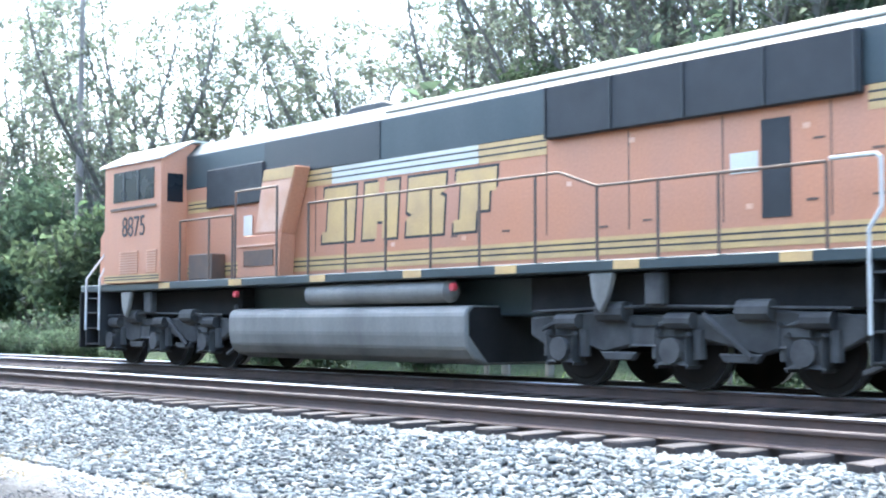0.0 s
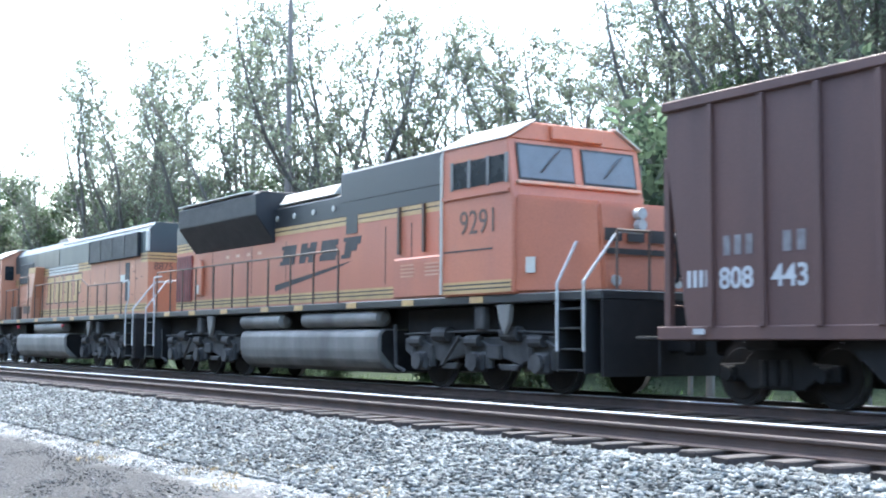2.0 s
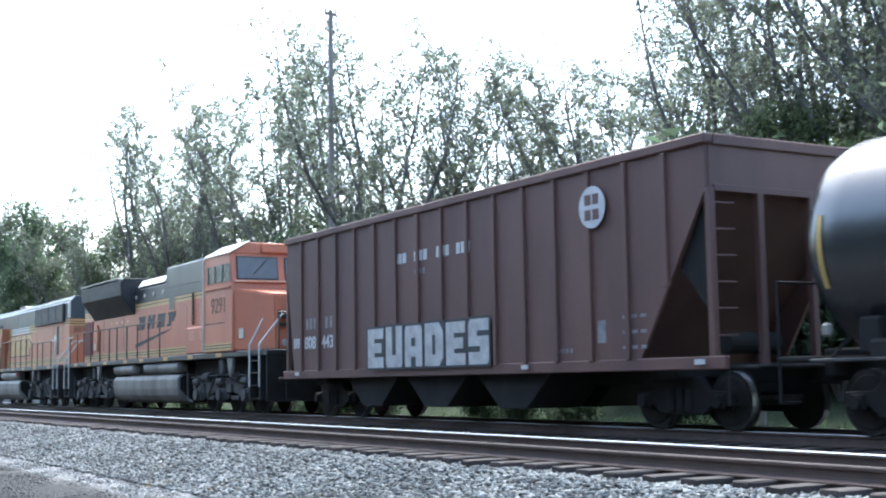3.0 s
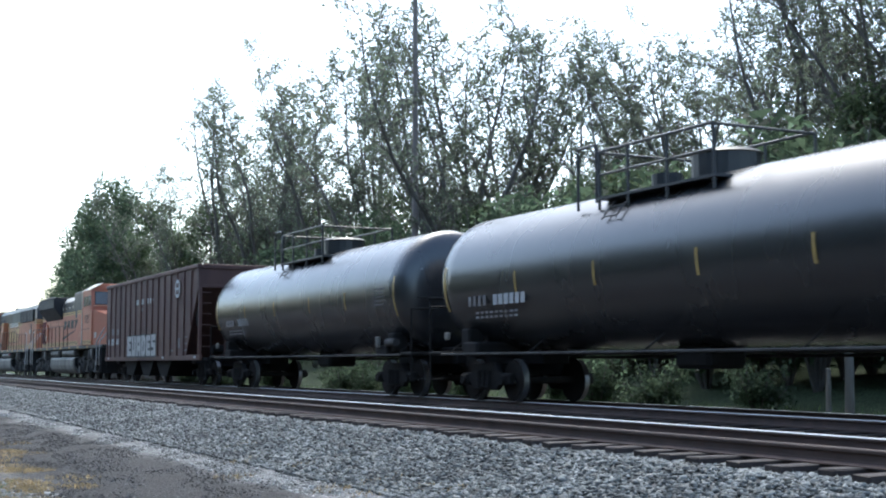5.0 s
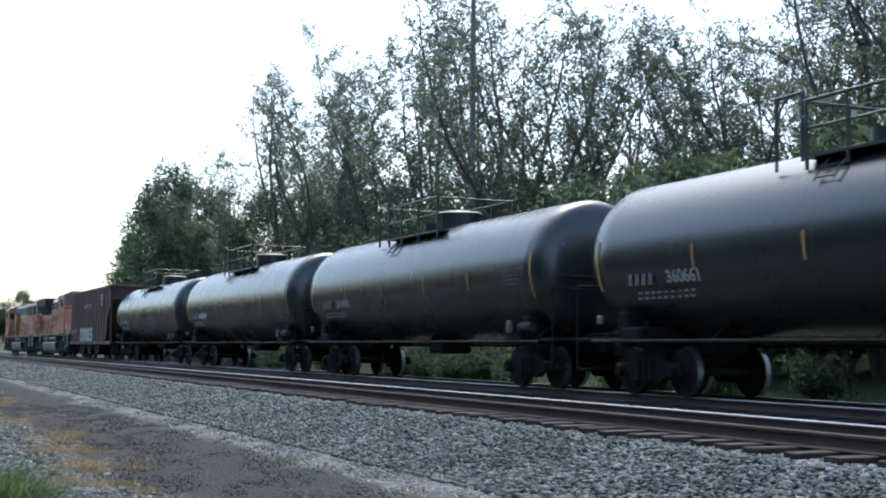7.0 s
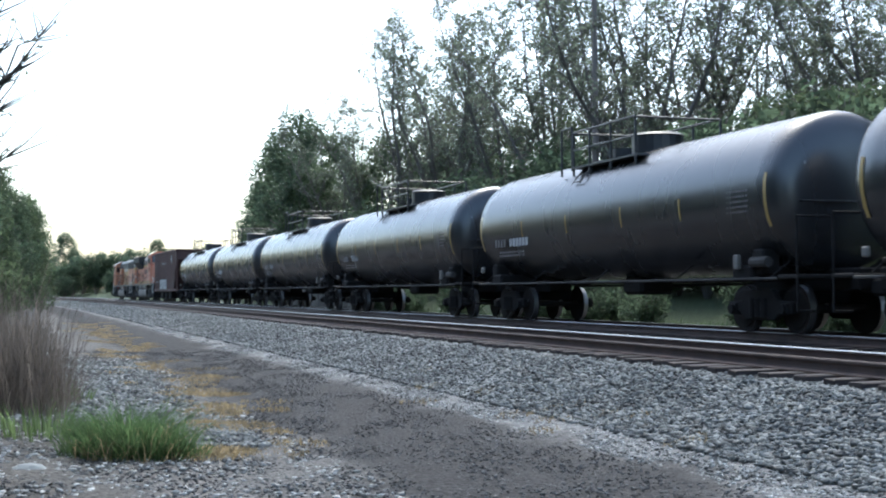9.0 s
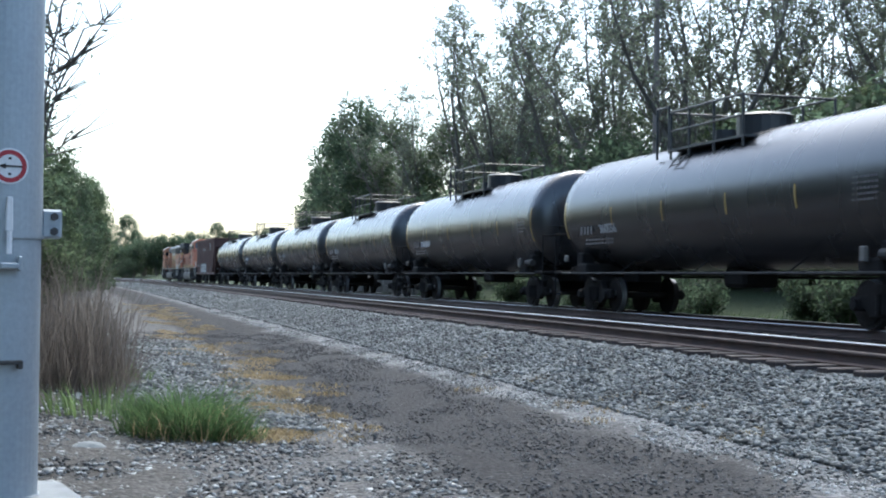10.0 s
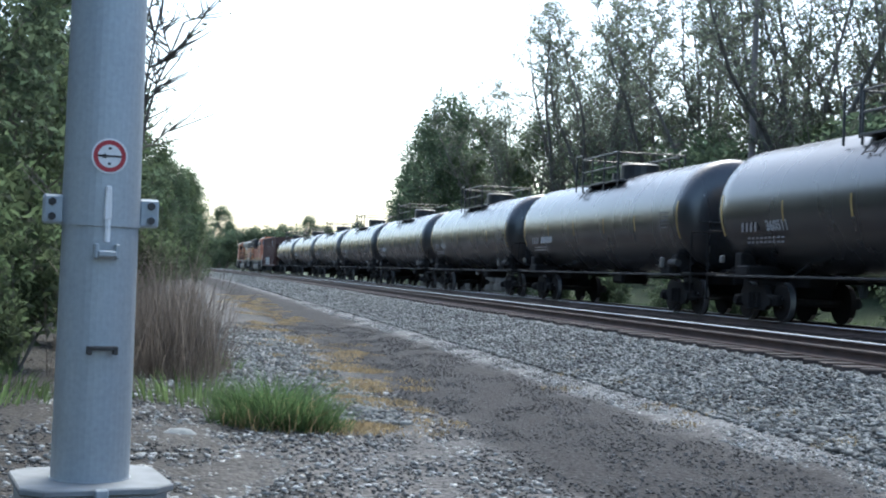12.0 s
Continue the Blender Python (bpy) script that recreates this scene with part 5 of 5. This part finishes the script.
TREES = [make_tree(11, 19, 0.26, 5, 0.48, 6, 0.34, 0.115, LEAF, "slender forked tree with sparse spring leaves", 0.20),
         make_tree(12, 18, 0.30, 4, 0.40, 6, 0.34, 0.115, LEAF, "slender tree with sparse spring leaves", 0.16),
         make_tree(13, 20, 0.22, 6, 0.58, 5, 0.36, 0.12, LEAF, "tall many-stemmed tree with sparse leaves", 0.24),
         make_tree(14, 17, 0.40, 2, 0.22, 6, 0.32, 0.11, LEAF, "thin tree with few leaves", 0.12, 0.8),
         make_dense(15, 17, 10, 10500, 0.21, LEAF_DEEP, "dense dark green leafy tree", 0.06),
         make_dense(16, 14, 10, 10500, 0.20, LEAF_BUSH, "dense rounded green tree with leaves to the ground", 0.03),
         make_tree(17, 7.5, 0.35, 3, 0.35, 2, 0.22, 0.06, LEAF, "small bare-branched tree with few leaves", 0.07, 0.5)]
BUSHES = [make_bush(21, 4.2, 4.6, 3200, 0.17, LEAF_BUSH, "rounded green roadside bush"),
          make_bush(22, 5.0, 6.2, 3800, 0.19, LEAF_DEEP, "tall dark green thicket bush"),
          make_bush(23, 2.6, 2.2, 2000, 0.11, LEAF_DEEP, "low green bush beside the tracks")]


def deg_spot(az, x):
    """The place along the line at which a thing at x stands in the direction az, degrees right of the track."""
    return x / math.tan(radians(az))


rng = random.Random(77)
spots = []
# the wood edge beyond the tracks, by the directions in which single trees stand
for az, x, k, sc in ((13.6, 27, 0, 0.98), (14.8, 27, 1, 0.92), (17.5, 28, 2, 1.0), (18.6, 29, 0, 0.98), (19.4, 27, 1, 0.98), (21.0, 28, 0, 0.98), (22.9, 27, 1, 1.0), (24.2, 31, 3, 0.95),
                     (26.6, 29, 0, 0.98), (27.8, 27, 2, 0.88), (29.6, 33, 0, 0.9), (31.0, 34, 1, 0.84), (32.3, 35, 3, 0.90), (34.6, 36, 1, 0.82), (35.6, 35, 0, 0.76), (36.8, 34, 0, 0.80), (38.6, 36, 1, 0.82), (41.0, 36, 2, 0.86), (43.0, 34, 0, 0.95),
                     (46.0, 30, 1, 1.0), (49.0, 31, 1, 1.0), (52.0, 30, 0, 1.0), (55.0, 29, 2, 1.0), (59.0, 30, 1, 1.0), (64.0, 30, 0, 1.0)):
    rise = float(np.interp(az, [12, 13.3, 14.6, 15.5, 16.3, 18.8, 20.8, 23.4, 25, 27, 29, 31.6, 33, 34.6, 36.6, 38.4, 41, 43, 50, 64], [7.0, 8.0, 9.5, 9.4, 11.8, 13.1, 13.6, 14.3, 14.7, 15.6, 15.2, 14.6, 14.3, 13.3, 15.0, 14.2, 15.6, 18, 20, 23]))
    tall = (19, 18, 20, 17)[k]
    sc = (x / math.sin(radians(az)) * math.tan(radians(rise)) + EYE_Z - ground_height(x, 30)) / tall
    sc *= float(np.interp(az, [16, 18, 25, 26, 29, 30, 40, 42], [0.95, 1.0, 1.03, 1.10, 1.10, 1.04, 1.04, 1.12]))
    spots.append((k, x, deg_spot(az, x), rng.uniform(0, 360), sc))
    x2 = x + rng.uniform(4, 10)
    if rng.random() < (0.5 if az > 40 else 0.3):
        spots.append((rng.choice((0, 1, 3)), x2, deg_spot(az + rng.uniform(-0.8, 0.8), x2), rng.uniform(0, 360), sc * rng.uniform(0.9, 1.02)))
for az, x, sc, k in ((9.9, 24, 0.42, 4), (10.5, 24, 0.66, 4), (11.2, 25, 0.88, 4), (12.0, 25, 0.98, 4), (12.9, 26, 0.82, 5), (11.5, 31, 0.95, 4), (44.5, 36, 0.85, 1), (47.5, 34, 0.95, 2), (50.5, 33, 1.0, 0), (54.5, 36, 1.1, 2), (61, 30, 1.1, 2), (46, 33, 0.5, 5), (50, 32, 0.6, 5), (54, 31, 0.6, 5), (59, 31, 0.6, 5)):
    spots.append((k, x, deg_spot(az, x), rng.uniform(0, 360), sc))
# the understorey that closes the wood below the crowns
az = 13.4
while az < 62:
    x = rng.uniform(27, 34)
    low = float(np.interp(az, [13, 16, 24, 30, 36, 45, 62], [6.0, 6.6, 7.2, 7.4, 8.2, 10, 13])) * rng.uniform(0.72, 1.12)
    k = rng.choice((4, 5, 5))
    spots.append((k, x, deg_spot(az, x), rng.uniform(0, 360), (x / math.sin(radians(az)) * math.tan(radians(low)) + 0.3) / (17 if k == 4 else 14)))
    az += rng.uniform(0.8, 1.5)
# the left side: a tall dark hedge of trees behind the verge
for x, s, k, sc in ((-5.0, 22, 5, 0.55), (-5.0, 29, 4, 0.62), (-4.6, 37, 5, 0.66), (-4.0, 46, 4, 0.66), (-3.9, 56, 5, 0.72), (-3.0, 68, 4, 0.62), (-2.2, 80, 5, 0.66), (-0.9, 95, 4, 0.55), (0.2, 110, 5, 0.68), (0.8, 126, 4, 0.6), (1.2, 145, 5, 0.72), (1.2, 165, 4, 0.66), (0.8, 185, 5, 0.75), (-0.5, 205, 4, 0.7), (-2.5, 225, 5, 0.8),
                    (-9, 27, 4, 0.85), (-10, 38, 4, 0.95), (-9, 54, 4, 0.9), (-8.0, 17, 5, 0.75), (-7.0, 20, 4, 0.8), (-1.25, 26, 6, 1.1), (-8, 72, 4, 0.75), (-9, 215, 4, 0.7), (-12, 235, 4, 0.7)):
    spots.append((k, x, s, rng.uniform(0, 360), sc))
# the wood behind the service road, seen only in the shine of the tanks
for i in range(20):
    spots.append((4 if i % 3 else 5, -13 + rng.uniform(-1.5, 1.5), -45 + 6.2 * i, rng.uniform(0, 360), rng.uniform(0.72, 0.85) * (1.0 if i % 3 else 1.2)))
# far woods where the line bends away
far_woods = [(7 + 2.1 * i, 312 + rng.uniform(-8, 14), 5 if i % 3 else 4, rng.uniform(0.52, 0.74)) for i in range(19)]
for x, s, k, sc in (*far_woods, (38, 260, 5, 0.55), (36, 215, 5, 0.5), (32, 175, 5, 0.46), (29, 150, 5, 0.42), (14, 400, 4, 1.0), (2, 400, 5, 1.0), (8, 350, 0, 0.8)):
    spots.append((k, x, s, rng.uniform(0, 360), sc))
place(TREES, spots)

bush_spots = []
for i in range(46):
    az = 10.5 + 52 * (i / 45) ** 1.0
    x = rng.uniform(22.5, 26)
    bush_spots.append((rng.choice((0, 1, 0)), x, deg_spot(az, x), rng.uniform(0, 360), rng.uniform(0.85, 1.3)))
for i in range(26):
    s = rng.uniform(10, 70)
    bush_spots.append((2, rng.uniform(18.5, 20.5), s, rng.uniform(0, 360), rng.uniform(0.4, 0.9)))
for x, s, k, sc in ((-3.4, 17, 0, 0.6), (-3.6, 21, 0, 0.75), (-2.6, 27, 0, 0.7), (-2.2, 38, 0, 0.7), (-1.6, 48, 0, 0.7), (-1.2, 60, 0, 0.7), (-1.0, 75, 0, 0.8), (-1.5, 95, 0, 0.9), (-4.6, 14, 2, 0.9), (-2.5, 120, 1, 0.8), (-5, 150, 1, 0.8), (-8, 185, 1, 0.9), (-3, 230, 1, 0.9), (10, 290, 1, 0.9), (18, 260, 1, 0.9)):
    bush_spots.append((k, x, s, rng.uniform(0, 360), sc))
for i in range(17):
    bush_spots.append((1, 4.5 + 2.5 * i, 298 + rng.uniform(-6, 6), rng.uniform(0, 360), rng.uniform(1.1, 1.6)))
for x, s, sc in ((-4.4, 18, 0.7), (-5.6, 16, 0.8), (-4.2, 23, 0.75), (-6.5, 20, 1.0), (-3.9, 28, 0.8), (-1.75, 15.6, 0.45), (-2.4, 18.5, 0.5), (-1.9, 13.4, 0.3), (-2.9, 16.5, 0.5), (-1.6, 20.5, 0.45)):
    bush_spots.append((0, x, s, rng.uniform(0, 360), sc))
place(BUSHES, bush_spots)


def blades(name, label, category, spots, height, width, mat, seed, lean=0.35, kind="", wild=False):
    """A clump of upright blades from (x, s, radius, count)."""
    r = np.random.RandomState(seed)
    vs, fs = [], []
    for x, s, rad, count in spots:
        for _ in range(count):
            a, q = r.uniform(0, 6.28), rad * math.sqrt(r.uniform(0, 1))
            gx, gy = x + q * math.cos(a), s + q * math.sin(a)
            z = ground_height(gx, gy)
            hh = height * r.uniform(0.25, 1.2) * (1.0 - 0.45 * (q / rad) ** 2)
            a = r.uniform(0, 6.28) if wild else a
            d = np.array([math.cos(a), math.sin(a), 0]) * lean * hh * r.uniform(0.2, 1.3) * (0.3 + q / rad)
            b = r.uniform(0, 6.28)
            w = np.array([math.cos(b), math.sin(b), 0]) * width
            p0 = np.array([gx, gy, z])
            p1 = p0 + d * 0.35 + (0, 0, hh * 0.6)
            p2 = p0 + d + (0, 0, hh * r.uniform(0.8, 1.0))
            i = len(vs)
            vs += [tuple(p0 - w), tuple(p0 + w), tuple(p1 + w * 0.8), tuple(p1 - w * 0.8), tuple(p2)]
            fs += [(i, i + 1, i + 2, i + 3), (i + 3, i + 2, i + 4)]
    me = bpy.data.meshes.new(name)
    me.from_pydata(vs, [], fs)
    me.materials.append(mat)
    return tagged(new(name, me), label, category, kind=kind)


tuft = empty("grass_tuft", "bright green grass tuft on the gravel verge", "grass")
for name, seed, spots, hh, mat, wild in (("upright_grass", 1, [(1.02, 12.4, 0.42, 800), (0.78, 12.5, 0.34, 260), (1.26, 12.3, 0.34, 300)], 0.60, GRASS, False),
                                         ("arching_grass", 32, [(1.02, 12.35, 0.52, 800), (0.75, 12.4, 0.4, 300), (1.35, 12.25, 0.4, 300)], 0.46, GRASS, True),
                                         ("dead_grass", 31, [(1.05, 12.3, 0.58, 260)], 0.42, GRASS_DRY, True)):
    blades(name, "", "", spots, hh, 0.0042, mat, seed, 1.15, "stuff", wild).parent = tuft
pr = random.Random(41)
straw = [(1.85, 12.5, 0.42, 800), (1.6, 12.2, 0.4, 300), (2.45, 16.9, 0.5, 700), (2.2, 15.2, 0.45, 400), (2.55, 15.2, 0.4, 350), (2.65, 17.8, 0.4, 350), (2.85, 20.0, 0.5, 400), (2.4, 20.2, 0.4, 250), (2.9, 23.2, 0.6, 350)]
straw += [(2.3 + 0.018 * s + pr.gauss(0, 0.45), s + pr.uniform(-1, 1), pr.uniform(0.15, 0.5), 110) for s in range(13, 70) for _ in range(2)]
straw += [(6.3 + pr.gauss(0, 0.4), pr.uniform(10, 24), pr.uniform(0.2, 0.4), 60) for _ in range(12)]
blades("dry_grass", "dry straw-coloured grass patches on the gravel", "grass", straw, 0.08, 0.006, GRASS_DRY, 2, 1.4, "stuff", True)
blades("dry_weeds", "tall brown dead weed stems behind the pole", "weeds", [(-0.35, 16.8, 0.8, 300), (-0.7, 19, 1.0, 320), (-0.2, 22, 0.9, 240), (-0.9, 15.0, 0.5, 90), (0.0, 16.6, 0.7, 200), (0.2, 18.0, 0.7, 220), (0.1, 20.0, 0.7, 160)], 2.1, 0.0045, REED, 3, 0.5, "stuff", True)
blades("weed_twigs", "grey-brown tangled dead twigs among the weeds", "weeds", [(-0.2, 17.0, 0.9, 520), (-0.5, 19.5, 1.0, 420), (0.15, 18.2, 0.7, 320)], 1.3, 0.004, REED, 8, 1.0, "stuff", True)
blades("low_weeds", "low green weeds on the verge", "weeds", [(0.3, 14.0, 0.7, 260), (-2.0, 12.8, 1.0, 500), (-3.0, 15, 1.3, 800), (0.6, 19, 0.5, 120), (-2.6, 10.5, 0.8, 200)], 0.38, 0.008, GRASS, 4, 0.5, "stuff")
blades("tall_weeds", "tall yellow-green weeds beside the pole", "weeds", [(-2.7, 13.0, 0.8, 260), (-3.4, 15.0, 1.0, 320), (-2.4, 15.5, 0.7, 200)], 1.15, 0.008, GRASS, 9, 0.45, "stuff", True)
blades("bank_grass", "rough green grass beyond the tracks", "grass", [(19.0, 4 + 2.2 * i, 1.7, 170) for i in range(36)], 0.55, 0.012, GRASS, 5, 0.5, "stuff")


# ---- things along the line ----
def steel_pole(x, s):
    z0 = ground_height(x, s)
    p = empty("signal_pole", "grey galvanised steel pole on a square concrete-filled base box", "pole")
    p.matrix_basis = pose(x, s, 0, 0, 0, 12)
    b = B()
    prism(b, [(-0.37, -0.27), (-0.27, -0.37), (0.27, -0.37), (0.37, -0.27), (0.37, 0.27), (0.27, 0.37), (-0.27, 0.37), (-0.37, 0.27)], z0 - 0.2, 0.36, "z", 0.01)
    base = part("base_box", b, GALV, p)
    b = B()
    prism(b, [(-0.40, -0.29), (-0.29, -0.40), (0.29, -0.40), (0.40, -0.29), (0.40, 0.29), (0.29, 0.40), (-0.29, 0.40), (-0.40, 0.29)], 0.36, 0.40, "z", 0.008)
    part("lid", b, GALV_DIMMED, p)
    part("hasp", box(abox(-0.035, 0.035, -0.425, -0.39, 0.27, 0.40, 0.008), -0.02, 0.02, -0.44, -0.42, 0.24, 0.31), GALV, p)
    b = B()
    rod(b, (0, 0, 0.39), (0, 0, 1.8), 0.210, 40, 0.203)
    part("shaft", b, GALV, p, smooth=False)
    b = B()
    rod(b, (0, 0, 1.775), (0, 0, 9.5), 0.209, 40, 0.165)
    part("upper_shaft", b, GALV, p)
    for z0, z1, r in ((0.395, 0.405, 0.218), (1.77, 1.79, 0.215)):
        part("collar", rod(B(), (0, 0, z0), (0, 0, z1), r, 40), GALV, p)
    for sx in (-1, 1):
        b = abox(min(sx * 0.20, sx * 0.31), max(sx * 0.20, sx * 0.31), -0.04, 0.02, 1.775, 1.935, 0.012)
        lug = part("lug", b, GALV, p)
        for z in (1.815, 1.895):
            b = B()
            rod(b, (sx * 0.265, -0.06, z), (sx * 0.265, -0.035, z), 0.022, 6)
            part("bolt", b, FRAME_GREY, lug)
    b = B()
    rod(b, (0.0, -0.2135, 2.145), (0.0, -0.208, 2.145), 0.095, 32)
    sign = part("round_sign", b, WHITE, p, "round white sign with red ring and black arrow")
    b = B()
    for i in range(36):
        a0, a1 = 2 * math.pi * i / 36, 2 * math.pi * (i + 1) / 36
        vs = [b.verts.new((q * math.cos(a), -0.2145, 2.145 + q * math.sin(a))) for q, a in ((0.062, a0), (0.086, a0), (0.086, a1), (0.062, a1))]
        b.faces.new(vs)
    part("ring", b, RED, sign)
    b = abox(-0.062, 0.062, -0.2165, -0.2150, 2.14, 2.15)
    prism(b, [(-0.055, 2.145), (-0.02, 2.16), (-0.02, 2.13)], -0.2165, -0.2150, "y")
    box(b, -0.008, 0.008, -0.2165, -0.2150, 2.18, 2.192)
    box(b, -0.008, 0.008, -0.2165, -0.2150, 2.098, 2.11)
    part("arrow", b, INK, sign)
    b = B()
    prism(b, [(-0.02, 1.805), (0.02, 1.805), (0.015, 1.985), (-0.015, 1.985)], -0.245, -0.215, "y", 0.006)
    rod(b, (0, -0.24, 1.685), (0, -0.24, 1.805), 0.015, 8)
    part("lock_handle", b, WHITE, p, "weathered pale handle")
    b = abox(-0.05, 0.05, -0.28, -0.215, 1.605, 1.64, 0.008)
    for sx in (-1, 1):
        box(b, sx * 0.055 - 0.012, sx * 0.055 + 0.012, -0.27, -0.21, 1.595, 1.675, 0.006)
    part("bracket", b, GALV, p)
    b = abox(-0.075, 0.075, -0.26, -0.22, 1.11, 1.13, 0.004)
    for hx in (-0.08, 0.055):
        box(b, hx, hx + 0.025, -0.26, -0.205, 1.085, 1.13, 0.004)
    part("step_hook", b, FRAME_GREY, p)
    return p


steel_pole(-0.40, 7.25)


def utility_pole(x, s, height):
    p = empty("utility_pole", "tall grey wooden utility pole above the trees", "pole")
    p.matrix_basis = pose(x, s, ground_height(x, s))
    b = B()
    rod(b, (0, 0, -0.5), (0, 0, height), 0.20, 12, 0.10)
    part("pole", b, WOODPOLE, p)
    part("crossarm", abox(-0.3, 0.3, -0.06, 0.06, height - 0.25, height - 0.1, 0.01), WOODPOLE, p)
    b = B()
    for dx in (-0.25, 0.25):
        rod(b, (dx, 0, height - 0.1), (dx, 0, height + 0.1), 0.04, 8)
    part("insulator", b, FRAME_GREY, p)


utility_pole(25.0, deg_spot(25.35, 25.0), 17.6)

BLOCKS = []
for k in range(4):
    bm = abox(-0.15, 0.15, -0.5, 0.5, -0.24, 0.24, bevel=0.04)
    for v in bm.verts:
        v.co += noise.random_vector() * 0.05
    me = bpy.data.meshes.new("block")
    bm.to_mesh(me)
    bm.free()
    me.materials.append(WALLSTONE)
    BLOCKS.append(me)


def stone_wall(x, s0, s1, rows):
    w = tagged(new("retaining_wall"), "rough grey stone-block retaining wall below the trees", "wall", kind="structure")
    core = abox(x + 0.16, x + 0.9, s0, s1, 0.0, rows * 0.5 + 0.1)
    part("backing", core, WALLSTONE, w)
    r = random.Random(5)
    for j in range(rows):
        s = s0 + (0.5 if j % 2 else 0.0)
        while s < s1:
            b = new("block", BLOCKS[r.randrange(4)])
            b.parent = w
            b.matrix_basis = pose(x + r.uniform(-0.05, 0.05), s, 0.35 + j * 0.5, r.uniform(-2, 2), r.uniform(-2, 2), r.uniform(-2, 2))
            s += 1.03


stone_wall(19.5, 68, 100, 10)


def stump_post(x, s, h, r):
    p = B()
    rod(p, (0, 0, -0.2), (0.03, 0.02, h), r, 9, r * 0.85)
    for v in p.verts:
        v.co += noise.random_vector() * 0.02
    ob = link("post", p, PALE)
    ob.matrix_basis = pose(x, s, ground_height(x, s))
    tagged(ob, "pale weathered wooden post at the foot of the bank", "post", "posts along the bank")


pr = random.Random(9)
for i in range(8):
    stump_post(19.2 + pr.uniform(-0.4, 0.8), 12.5 + i * 1.2 + pr.uniform(-0.5, 0.5), pr.uniform(0.9, 2.2), pr.uniform(0.05, 0.12))

rk = B()
bmesh.ops.create_icosphere(rk, subdivisions=2, radius=0.13)
for v in rk.verts:
    v.co = Vector((v.co.x * 1.3, v.co.y, v.co.z * 0.55)) * (1 + 0.25 * noise.noise(v.co * 9))
tagged(link("rock", rk, STONE), "pale flat rock on the gravel verge", "rock").matrix_basis = pose(0.12, 11.25, 0.10)


# ---- movement ----
def motions():
    times = [i * 0.5 for i in range(25)]
    for car, s, turned in TRAIN:
        walk(car, [(t, on_track(TRAIN_TRACK, s + SPEED * t) @ pose(0, 0, 0, 0, 0, 180 if turned else 0)) for t in times])
    turned_cars = {c for c, _, turned in TRAIN if turned}
    for w, y, r in WHEELS:
        way = 1 if w.parent.parent in turned_cars else -1
        step = math.degrees(SPEED / r) / FPS * way
        walk(w, [(i / FPS, pose(0, y, r, (i * step) % 360)) for i in range(0, 361)])


motions()
